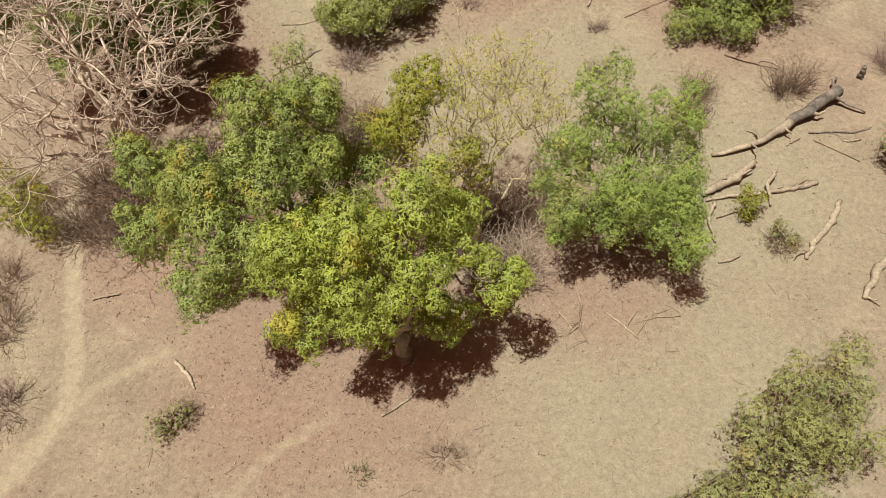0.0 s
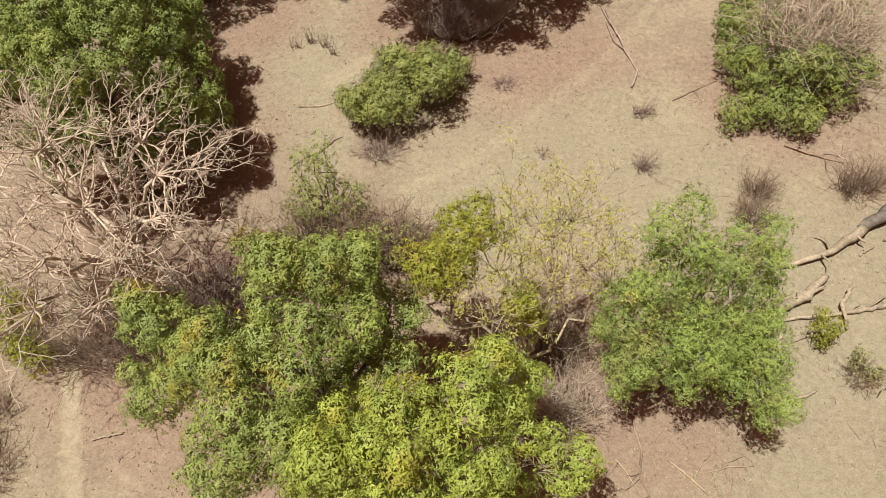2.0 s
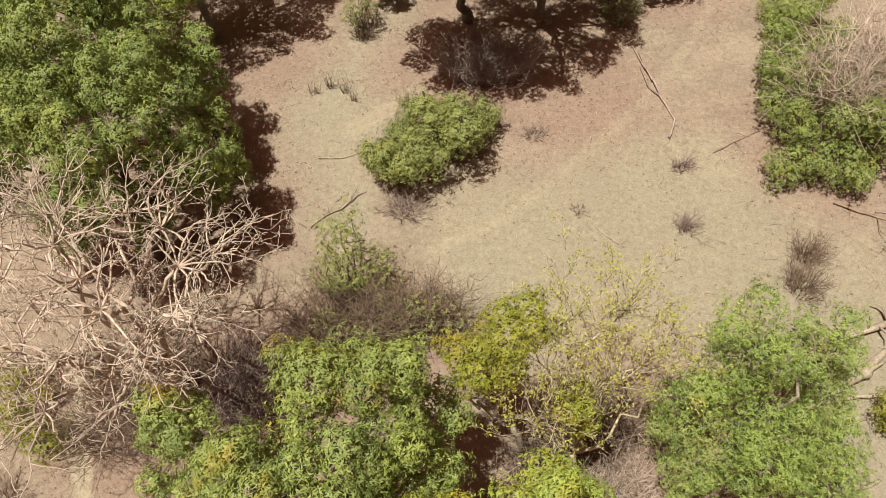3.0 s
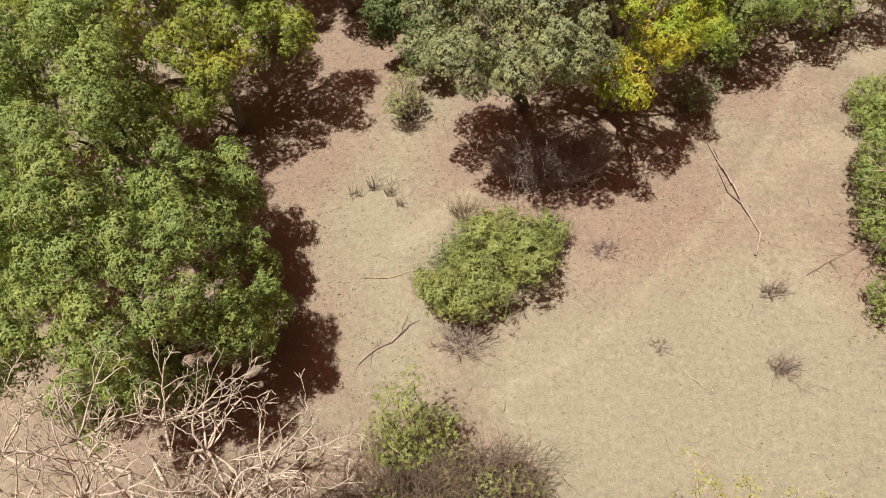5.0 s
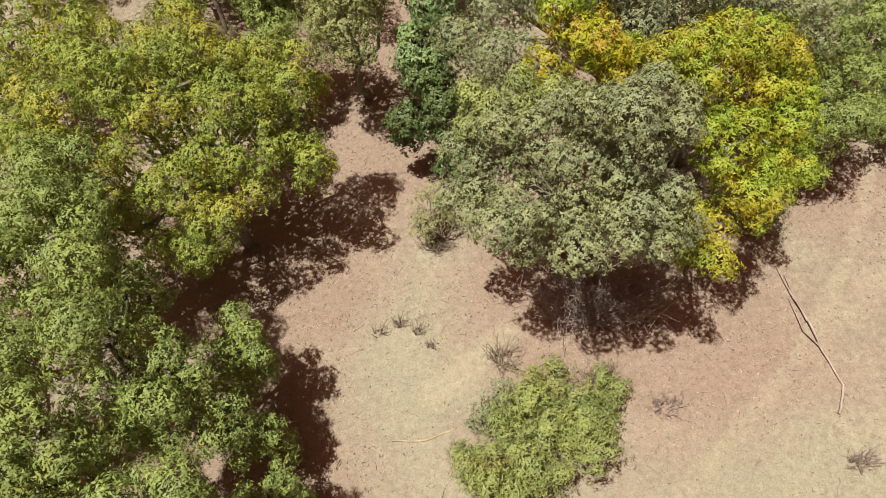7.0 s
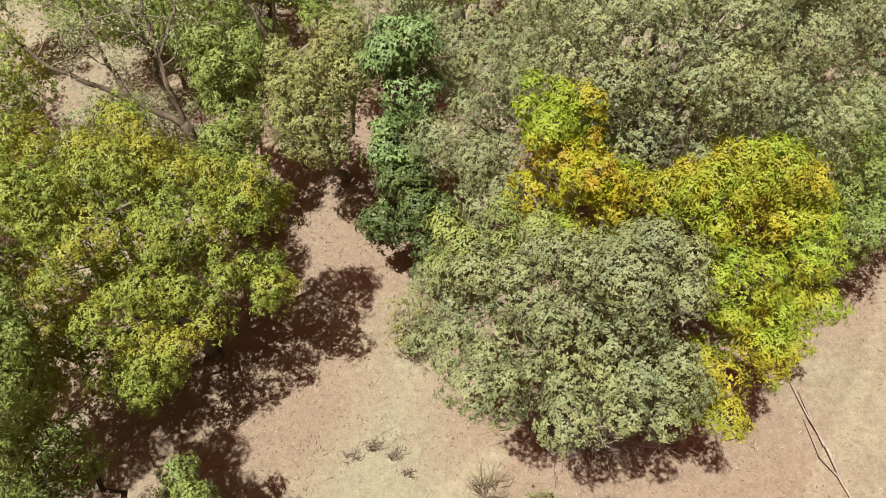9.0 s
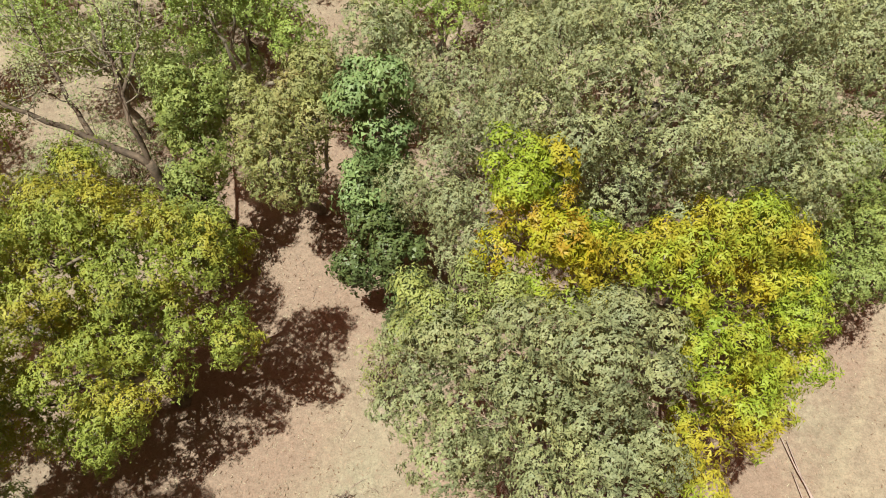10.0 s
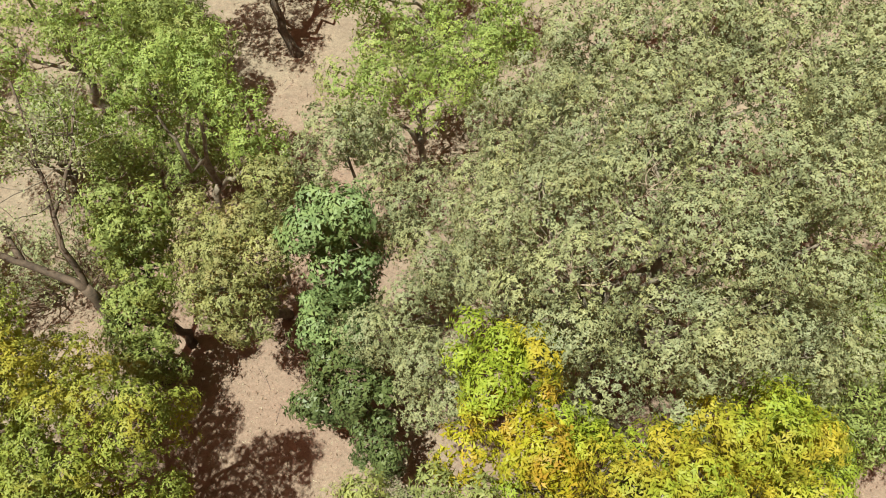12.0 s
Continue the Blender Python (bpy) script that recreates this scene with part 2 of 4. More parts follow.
def lobes_of(clumps, rng, count, crease=0.34):
    """Boughs set apart from one another over the upper and outer sides of the clumps: centre, radius, the clump's number and the clump's centre."""
    cl = np.array(clumps)
    mass = []
    for c in cl[np.argsort(-cl[:, 2] - 0.6 * rng.uniform(0, 1, len(cl)))]:         # the crown falls into a few masses with creases between them
        if all(np.linalg.norm((c - m)[:3]) > 1.35 * c[3] for m in mass):
            mass.append(c)
    mass = np.array(mass)
    out = []
    for i in rng.permutation(len(cl)):
        x, y, z, r = cl[i]
        n = int(2.4 * count * max(r, 0.5))
        d = ball(rng, n * 4)
        d = d[d[:, 2] > -0.4][:n]
        p = np.array((x, y, z)) + d * (r * rng.uniform(0.42, 0.8, len(d)))[:, None] * np.array((1, 1, 0.85))
        q = min(r, 0.95) * rng.uniform(0.24, 0.54, len(d))
        for v, w in zip(p, q):
            near = np.sort(np.linalg.norm(mass[:, :3] - v, axis=1))
            if len(near) > 3 and near[1] - near[0] < crease * r:
                continue
            if all((v[0] - o[0]) ** 2 + (v[1] - o[1]) ** 2 + 1.7 * (v[2] - o[2]) ** 2 > (0.84 * (w + o[3])) ** 2 for o in out):
                out.append((*v, w, i, x, y, z - 0.3 * r))
    out.extend((x, y, z - 0.42 * r, 0.6 * r, i, x, y, z - 0.3 * r) for i, (x, y, z, r) in enumerate(cl))        # the heart of each clump, behind its boughs
    return np.array(out)


def crown_mesh(name, lobes, clumps, rng, material, leaf=(0.11, 0.045), per_m2=46, around=7, droop=0.25, ragged=0.2, inside=360):
    """Tufts of leaves, each a small drooping rosette, side by side over the upper and outer sides of the boughs."""
    cl = np.array(clumps)
    leaf = (leaf[0] * LEAF_SCALE, leaf[1] * LEAF_SCALE * 1.22)
    gap = 0.93 / math.sqrt(per_m2)
    at, axis, own = [], [], []
    for j, (x, y, z, r, i, bx, by, bz) in enumerate(lobes):
        n = int(4 * math.pi * r * r * per_m2 * (3 if r < 0.55 * cl[int(i)][3] else 1.2)) + 6
        d = ball(rng, n)
        out = unit(np.array((x, y, z)) - np.array((bx, by, bz)))
        d = d[d @ unit(out * 0.6 + np.array((0, 0, 0.8))) > rng.uniform(-0.6, -0.1, n)]
        a, e = np.arctan2(d[:, 1], d[:, 0]), rng.uniform(0, 6.3, 3)
        bump = 1 + 0.26 * np.sin(3 * a + e[0]) * (1 - np.abs(d[:, 2])) + 0.1 * np.sin(7 * d[:, 0] + e[1]) * np.sin(7 * d[:, 1] + e[2])
        p = np.array((x, y, z)) + d * np.array((1, 1, 0.95)) * (r * bump * (1 + rng.normal(0, 0.05 + ragged * 0.4, len(d))))[:, None]
        at.append(p)
        own.append(np.full(len(p), j))
        axis.append(unit(d * np.array((1, 1, 0.85)) + out * 0.15))
    at, axis, own = np.concatenate(at), np.concatenate(axis), np.concatenate(own)
    keep = np.ones(len(at), bool)
    for j, b in enumerate(lobes):
        keep &= (own == j) | (((at - b[:3]) ** 2).sum(1) > (0.8 * b[3]) ** 2)
    at, axis = at[keep], axis[keep]
    cell = np.floor((at + rng.uniform(0, gap, 3)) / gap).astype(int)
    one = np.unique(cell, axis=0, return_index=True)[1]         # one tuft to a cell
    at, axis = at[one], axis[one]
    axis = unit(axis + np.array((0, 0, 0.2)) + rng.normal(0, 0.15, axis.shape))
    n, k = len(at), around + 5
    ref = np.where(np.abs(axis[:, 2:3]) < 0.9, np.array((0, 0, 1.0)), np.array((1.0, 0, 0)))
    u = unit(np.cross(axis, ref))
    w = np.cross(axis, u)
    phi = rng.uniform(0, 2 * math.pi, (n, 1)) + np.arange(k)[None] * 2.4 + rng.normal(0, 0.25, (n, k))
    rise = np.linspace(0.45, -0.15, k)[None] + rng.normal(0, 0.14, (n, k))
    radial = np.cos(phi)[..., None] * u[:, None] + np.sin(phi)[..., None] * w[:, None]
    way = axis[:, None] * rise[..., None] + radial
    way[..., 2] -= droop * 0.9
    size = np.linspace(0.75, 1.15, k)[None] * rng.uniform(0.75, 1.25, (n, k)) * rng.uniform(0.85, 1.15, (n, 1))
    foot = at[:, None] + radial * leaf[0] * 0.15 + rng.normal(0, leaf[0] * 0.28, (n, k, 3)) - axis[:, None] * (np.linspace(0, 0.3, k) * leaf[0])[None, :, None]
    face = np.repeat(axis[:, None], k, 1) + 0.15 * radial + rng.normal(0, 0.24, (n, k, 3))
    foot, way, face, size = foot.reshape(-1, 3), way.reshape(-1, 3), face.reshape(-1, 3), size.ravel()
    length, width = leaf[0] * size, leaf[1] * size * rng.uniform(0.85, 1.15, n * k)
    deep = []
    for i in np.unique(lobes[:, 4].astype(int)):
        x, y, z, r = cl[i]
        m = int(0.34 * inside * r * r)
        deep.append(np.array((x, y, z - 0.62 * r)) + ball(rng, m) * (r * 0.7 * rng.uniform(0, 1, m) ** 0.4)[:, None])
    deep = np.concatenate(deep)
    m = len(deep)
    foot, way, face = np.concatenate([foot, deep]), np.concatenate([way, rng.normal(0, 1, (m, 3))]), np.concatenate([face, rng.normal(0, 1, (m, 3))])
    length, width = np.concatenate([length, rng.uniform(0.09, 0.14, m)]), np.concatenate([width, rng.uniform(0.05, 0.08, m)])
    return leaf_mesh(name, foot, way, face, length, width, material, 0.15)


def thing(name, base, label, category, group=""):
    ob = new(name)
    ob.location = base
    return tagged(ob, label, category, group)


def local(clumps, base):
    return [(x - base[0], y - base[1], z - base[2], r) for x, y, z, r in clumps]


def tree(name, label, base, clumps, leaves, bark, seed, leaf=(0.11, 0.045), per_m2=46, around=7, lobes=9, trunk=0.16, fork=0.36, droop=0.25, ragged=0.3, bare=0, category="tree", accents=(), skirt=1.0, inside=360, crease=0.34, snags=()):
    """A tapered trunk, a limb to every clump, twigs to every bough and the leaves. accents: (clump numbers, material) of another tint. snags: places of bare white twigs."""
    rng = np.random.default_rng(seed)
    base = (*base, 0.0)
    root = thing(name, base, label, category)
    cl = local([(x, y + 0.15 * r, z, r) for x, y, z, r in clumps], base)      # boughs lie a little behind their sunny faces
    mean = np.average(np.array(cl)[:, :3], axis=0)
    top = max(c[2] for c in cl)
    head = np.array((mean[0] * 0.45, mean[1] * 0.45, top * fork))
    line = bent((0, 0, -0.15), head, rng, 7, 0.05)
    rad = np.linspace(trunk, trunk * 0.72, 7)
    rad[0] *= 1.5
    rad[1] *= 1.12
    bole = child("trunk", mesh_of("trunk", *tubes([(line, rad)], 10, 0.1, rng), bark, True), root)
    for x, y, z, r in cl:
        end = np.array((x, y, z - 0.25 * r))
        p = bent(head - np.array((0, 0, 0.1 * top * fork)), end, rng, 9, 0.08, 0.05)
        child("limb", mesh_of("limb", *tubes([(p, np.linspace(trunk * 0.5, 0.02, 9))], 7, 0.08, rng), bark, True), bole)
    far = max(math.hypot(c[0] - mean[0], c[1] - mean[1]) for c in cl)
    for i, (x, y, z, r) in enumerate(list(cl)):
        out = math.hypot(x - mean[0], y - mean[1]) / far
        if skirt and out > 0.5 and z - 1.2 * r > 1.0:
            cl.append((x + 0.15 * (x - mean[0]) / far, y + 0.15 * (y - mean[1]) / far, z - 1.15 * r * skirt, 0.85 * r))
            if accents:
                accents = [(list(nn) + [len(cl) - 1] if i in nn else nn, mm) for nn, mm in accents]
    lo = lobes_of(cl, rng, lobes, crease)
    paths = []
    for x, y, z, r, i in lo[:, :5]:
        c = np.array(cl[int(i)][:3])
        p = bent(c * 0.8 + 0.2 * head, (x, y, z), rng, 4, 0.12)
        if rng.random() < 0.6:
            paths.append((p, np.linspace(0.02, 0.009, 4)))
        for d in ball(rng, int(rng.random() < 0.5) + bare // 2):
            e = np.array((x, y, z)) + d * r * rng.uniform(0.8, 1.12) * np.array((1, 1, 0.8))
            paths.append((bent((x, y, z), e, rng, 3, 0.12), np.linspace(0.009, 0.003, 3)))
    child("twig_mass", mesh_of("twig_mass", *tubes(paths, 3), bark), root)
    for at in snags:
        dead = []
        for a in np.arange(5) * 1.26 + rng.uniform(0, 6):
            sprout(dead, np.array(at) - np.array(base), np.array((math.cos(a), math.sin(a), 0.7)), 0.5, 0.011, 2, rng, 3, 0.05, 0.16, tip=0.004)
        child("snag", mesh_of("snag", *tubes([f[:2] for f in dead], 4), BARK_PALE, True), root, "bare pale twigs")
    used = set()
    for k, (numbers, material) in enumerate(accents):
        mine = np.isin(lo[:, 4].astype(int), numbers)
        used |= set(numbers)
        child("crown", crown_mesh("crown", lo[mine], cl, rng, material, leaf, per_m2, around, droop, ragged=ragged, inside=inside), root, "leaves turned " + ("amber" if material is LEAF_AMBER else "a lighter green"))
    mine = ~np.isin(lo[:, 4].astype(int), list(used))
    child("crown", crown_mesh("crown", lo[mine], cl, rng, leaves, leaf, per_m2, around, droop, ragged=ragged, inside=inside), root)
    return root


def shrub(label, base, clumps, leaves, bark, seed, leaf=(0.08, 0.035), per_m2=50, around=6, lobes=9, droop=0.15, ragged=0.55, stems=14):
    """Many thin stems from the ground, with leaves over the boughs."""
    rng = np.random.default_rng(seed)
    base = (*base, 0.0)
    root = thing("shrub", base, label, "shrub")
    cl = local(clumps, base)
    lo = lobes_of([(x, y, z, r * 1.12) for x, y, z, r in cl], rng, lobes)
    per_m2 *= 1.5
    paths = []
    for s in range(stems):
        x, y, z, r, i = lo[rng.integers(len(lo)), :5]
        p = bent((x * 0.25 + rng.normal(0, 0.08), y * 0.25 + rng.normal(0, 0.08), -0.05), (x, y, z), rng, 7, 0.08, 0.06)
        paths.append((p, np.linspace(0.03, 0.008, 7)))
    child("stem_mass", mesh_of("stem_mass", *tubes(paths, 5), bark), root)
    twigs = []
    for x, y, z, r, i in lo[:, :5]:
        c = np.array(cl[int(i)][:3])
        for d in ball(rng, 2):
            e = np.array((x, y, z)) + d * r * rng.uniform(0.8, 1.25)
            twigs.append((bent(c * 0.5 + np.array((x, y, z)) * 0.5, e, rng, 3, 0.12), np.linspace(0.008, 0.003, 3)))
    child("twig_mass", mesh_of("twig_mass", *tubes(twigs, 3), bark), root)
    child("foliage", crown_mesh("foliage", lo, cl, rng, leaves, leaf, per_m2, around, droop, ragged=ragged), root)
    return root


def brush(label, base, size, count, material, seed, stem=0.009, spread=0.8, forks=3, name="brush", category="brush"):
    """Leafless stems that fan out of the ground and fork."""
    rng = np.random.default_rng(seed)
    root = thing(name, (*base, 0.0), label, category)
    sx, sy, sz = size
    stems, twigs = [], []
    for s in range(count):
        a, q = rng.uniform(0, 2 * math.pi), math.sqrt(rng.uniform(0, 1))
        foot = np.array((sx * 0.55 * q * math.cos(a), sy * 0.55 * q * math.sin(a), -0.04))
        lean = rng.normal(0, 0.35, 2) * spread + spread * 0.8 * q * np.array((math.cos(a), math.sin(a)))
        h = sz * rng.uniform(0.45, 1.1)
        end = foot + np.array((lean[0] * sx, lean[1] * sy, h))
        p = bent(foot, end, rng, 6, 0.1, 0.08)
        stems.append((p, np.linspace(stem * rng.uniform(0.7, 1.4), stem * 0.35, 6)))
        for f in range(forks):
            o = p[rng.integers(2, 6)]
            e = o + np.array((*rng.normal(0, 0.22 * sz, 2), rng.uniform(0.0, 0.35) * sz))
            twigs.append((bent(o, e, rng, 4, 0.1), np.linspace(stem * 0.5, stem * 0.25, 4)))
    child("stem_mass", mesh_of("stem_mass", *tubes(stems, 4), material), root)
    if twigs:
        child("twig_mass", mesh_of("twig_mass", *tubes(twigs, 3), material), root)
    return root


def sprout(paths, p, way, length, r, depth, rng, forks=4, lift=0.05, wiggle=0.16, ratio=0.55, spread=0.9, n=7, tip=0.004):
    """A crooked branch that forks again and again, into paths of (points, radii, depth)."""
    pts, ways, d = [np.array(p, float)], [], unit(np.array(way, float))
    drift = rng.normal(0, wiggle * 0.6, 3)
    for i in range(n - 1):
        d = unit(d + drift + rng.normal(0, wiggle, 3) + np.array((0, 0, lift)))
        ways.append(d)
        pts.append(pts[-1] + d * length / (n - 1))
    paths.append((np.array(pts), np.linspace(r, max(tip, r * 0.5), n), depth))
    if depth:
        turn = rng.uniform(0, 2 * math.pi)
        for f in range(forks):
            i = int(rng.integers(max(1, n // 3), n))
            on = ways[min(i, n - 2)]
            u = unit(np.cross(on, np.array((0.3, 0.5, 0.8))))
            w = np.cross(on, u)
            a = turn + f * 2.4 + rng.normal(0, 0.4)
            side = u * math.cos(a) + w * math.sin(a)
            sprout(paths, pts[i], on + side * spread * rng.uniform(0.6, 1.2), length * ratio * rng.uniform(0.6, 1.25), max(tip, r * (1 - 0.5 * i / n) * 0.68), depth - 1, rng, max(2, forks - 1), lift, wiggle, ratio, spread, max(4, n - 1), tip)


def bare_tree(name, label, base, fork, stars, bark, seed, trunk=0.2, limb=0.08, branch=0.03, length=1.3, count=7, depth=2, forks=4, lift=0.04, rise=0.3, outward=0.5, wiggle=0.16, tip=0.004, leaves=None, spread=0.9):
    """A leafless tree: a forked trunk, a limb to each of the places where branches spread like stars, and the branches. leaves: (material, tufts, size, label)."""
    rng = np.random.default_rng(seed)
    root = thing(name, (*base, 0.0), label, "tree")
    o = np.array((*base, 0.0))
    fork, stars = np.array(fork, float) - o, [np.array(s, float) - o for s in stars]
    mean = np.mean(stars, axis=0)
    line = bent((0, 0, -0.15), fork, rng, 7, 0.05)
    bole = child("trunk", mesh_of("trunk", *tubes([(line, np.linspace(trunk * 1.3, trunk * 0.8, 7))], 10, 0.08, rng), bark, True), root)
    fine = []
    for s in stars:
        p = bent(line[-1] - np.array((0, 0, rng.uniform(0, 0.3))), s, rng, 10, 0.07, 0.06)
        child("limb", mesh_of("limb", *tubes([(p, np.linspace(limb, branch * 1.25, 10))], 7, 0.06, rng), bark, True), bole)
        turn, on = rng.uniform(0, 2 * math.pi), unit(p[-1] - p[-3])
        for k in range(3):
            at = p[int(rng.integers(5, 9))]
            sprout(fine, at, np.array((*rng.normal(0, 1, 2), rise)), length * 0.8, branch * 0.9, depth - 1, rng, forks, lift, wiggle, spread=spread, tip=tip)
        for k in range(count):
            a = turn + 2 * math.pi * k / count + rng.normal(0, 0.25)
            way = np.array((math.cos(a), math.sin(a), rise + rng.normal(0, 0.22))) + outward * unit(s - mean) * np.array((1, 1, 0.3)) + 0.25 * on
            sprout(fine, s, way, length * rng.uniform(0.7, 1.25), branch, depth, rng, forks, lift, wiggle, spread=spread, tip=tip)
    for p, r, q in [f for f in fine if f[2] == depth][:40]:
        child("branch", mesh_of("branch", *tubes([(p, r)], 6, 0.05, rng), bark, True), root)
    rest = [(p, r) for p, r, q in [f for f in fine if f[2] == depth][40:] + [f for f in fine if f[2] != depth]]
    child("twig_mass", mesh_of("twig_mass", *tubes(rest, 3), bark, True), root)
    if leaves:
        material, m, leaf, says = leaves
        ends = np.array([p[-1] for p, r, q in fine if q < depth])
        at = np.repeat(ends[rng.integers(0, len(ends), m)], 6, 0)
        at = at + rng.normal(0, 0.07, at.shape)
        size = rng.uniform(0.7, 1.25, len(at))
        child("foliage", leaf_mesh("foliage", at, rng.normal(0, 1, at.shape), rng.normal(0, 0.5, at.shape) + np.array((0, 0, 1.0)), leaf[0] * size, leaf[1] * size, material), root, says)
    return root


def wood(name, label, points, radii, material, seed, sides=10, rough=0.1, category="log", stubs=0, group="", butt=0):
    """A fallen trunk, log or stick along a crooked line on the ground."""
    rng = np.random.default_rng(seed)
    pts = np.array(points, float)
    base = (*pts[0][:2], 0.0)
    ob = thing(name, base, label, category, group)
    t = np.linspace(0, 1, 4 * len(pts))
    s = np.linspace(0, 1, len(pts))
    line = np.stack([np.interp(t, s, pts[:, k]) for k in range(3)], 1)
    r = np.interp(t, s, radii)
    line[1:-1] += rng.normal(0, 0.38, (len(t) - 2, 3)) * np.minimum(r[1:-1, None], 0.07) * np.array((1, 1, 0.3))
    line[:, 2] = np.maximum(line[:, 2], r * 0.75)
    line -= np.array(base)
    if butt:
        child("butt", mesh_of("butt", *tubes([(line[:butt], r[:butt] * 1.06)], sides, rough * 1.4, rng), WOOD_CHARRED, True), ob, "dark weathered butt end")
        for side in (-1, 1):
            p = bent(line[2], line[0] + np.array((0.5 + 0.2 * side, 0.1 - 0.75 * side, 0.05 - line[0][2])), rng, 6, 0.08)
            child("root", mesh_of("root", *tubes([(p, np.linspace(0.07, 0.03, 6))], 6, 0.1, rng), WOOD_CHARRED, True), ob, "dark broken root")
    first = max(butt - 1, 0)
    stem = child("stem", mesh_of("stem", *tubes([(line[first:], r[first:])], sides, rough, rng), material, True), ob)
    for k in range(stubs):
        i = rng.integers(2, len(t) - 1)
        d = unit(np.array((*rng.normal(0, 1, 2), rng.uniform(0.0, 0.5))))
        p = bent(line[i], line[i] + d * rng.uniform(0.25, 0.8), rng, 5, 0.1)
        p[:, 2] = np.maximum(p[:, 2], 0.01)
        child("branch", mesh_of("branch", *tubes([(p, np.linspace(r[i] * 0.5, r[i] * 0.15, 5))], 5, 0.1, rng), material, True), stem)
    return ob


def leaning_tree():
    """A dark trunk that forks low into two long limbs with bare grey twigs and few leaves."""
    rng = np.random.default_rng(33)
    base = np.array((-9.6, 29.9, 0.0))
    root = thing("tree", tuple(base), "leaning dark-trunked tree with bare grey twigs and thin leaves", "tree")
    runs = [("trunk", [(-9.6, 29.9, -0.15), (-9.8, 30.2, 2.0), (-10.0, 30.5, 3.8)], 0.14, 0.11),
            ("limb", [(-10.0, 30.5, 3.7), (-10.7, 30.8, 4.0), (-11.5, 31.0, 4.4), (-12.4, 31.0, 5.1), (-13.2, 31.4, 5.6)], 0.095, 0.04),
            ("limb", [(-11.2, 30.95, 4.25), (-11.7, 31.6, 4.6), (-12.3, 32.6, 5.0), (-12.6, 33.4, 5.6)], 0.07, 0.025),
            ("limb", [(-10.0, 30.5, 3.6), (-10.2, 30.9, 4.6), (-10.5, 32.0, 5.1), (-10.8, 33.0, 5.9), (-11.1, 33.8, 6.4)], 0.07, 0.02),
            ("limb", [(-10.4, 31.6, 4.9), (-10.0, 32.4, 5.4), (-9.9, 33.2, 6.0)], 0.05, 0.02)]
    fine, ends, bole = [], [], None
    for name, pts, r0, r1 in runs:
        pts = np.array(pts) - base
        t, u = np.linspace(0, 1, 12), np.linspace(0, 1, len(pts))
        line = np.stack([np.interp(t, u, pts[:, k]) for k in range(3)], 1)
        line[1:-1] += rng.normal(0, 0.025, (10, 3))
        ob = child(name, mesh_of(name, *tubes([(line, np.linspace(r0, r1, 12))], 9, 0.08, rng), BARK_DARK, True), bole or root)
        bole = bole or ob
        if name == "limb":
            for k in range(9):
                i = int(rng.integers(4, 12))
                sprout(fine, line[i], np.array((*rng.normal(0, 1, 2), 0.5)), rng.uniform(0.6, 1.3), 0.018, 2, rng, 3, 0.06, 0.14, tip=0.005)
    child("twig_mass", mesh_of("twig_mass", *tubes([f[:2] for f in fine], 4), BARK_GREY, True), root)
    ends = np.array([p[-1] for p, r, q in fine if q < 2])
    at = np.repeat(ends[rng.random(len(ends)) < 0.75], 14, 0)
    at = at + rng.normal(0, 0.11, at.shape)
    size = rng.uniform(0.7, 1.25, len(at))
    child("crown", leaf_mesh("crown", at, rng.normal(0, 1, at.shape), rng.normal(0, 0.5, at.shape) + np.array((0, 0, 1.0)), 0.075 * size, 0.04 * size, LEAF_GREYOLIVE), root, "thin pale-tipped leaves")


# ---- ground ----
TRAILS = [      # width, how worn, line
    (0.26, 0.85, [(-11.4, 14.5), (-11.2, 12.7), (-10.8, 11.3), (-10.35, 9.5), (-9.95, 8.1), (-9.95, 6.9), (-10.35, 5.9), (-11.2, 4.8), (-13.5, 2.5)]),
    (0.45, 0.4, [(-10.0, 6.6), (-10.5, 5.7), (-11.2, 4.8)]),
    (0.2, 0.6, [(-9.9, 7.0), (-8.8, 7.8), (-7.6, 8.4)]),
    (0.2, 0.5, [(-6.2, 3.2), (-5.5, 4.7), (-4.9, 5.5), (-4.4, 5.9), (-3.2, 6.6)]),
    (0.24, 0.45, [(8.2, 29.5), (6.9, 26.5), (5.4, 24.2), (3.9, 22.3), (2.4, 20.9), (0.6, 19.2), (-0.6, 18.2), (-2.7, 17.2)]),
    (0.42, 0.55, [(-3.0, 23.4), (-4.2, 22.4), (-5.0, 21.8)]),
    (0.9, 0.4, [(5.0, 20.3), (5.8, 20.0)]),
]
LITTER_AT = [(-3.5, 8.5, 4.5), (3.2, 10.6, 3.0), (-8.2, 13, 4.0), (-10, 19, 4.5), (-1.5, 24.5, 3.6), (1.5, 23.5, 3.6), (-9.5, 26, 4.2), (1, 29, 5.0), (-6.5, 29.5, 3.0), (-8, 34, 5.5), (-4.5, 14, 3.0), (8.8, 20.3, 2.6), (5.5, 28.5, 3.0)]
STRAW_AT = [(-5.0, 23.0, 2.6), (-6.0, 21.0, 1.8), (-5.5, 19.0, 1.6), (0, 17.0, 3.2), (4, 17.5, 4.0), (8, 13, 4.5), (5, 6.5, 5.0), (-4, 26, 1.5), (3, 19.5, 2.5)]


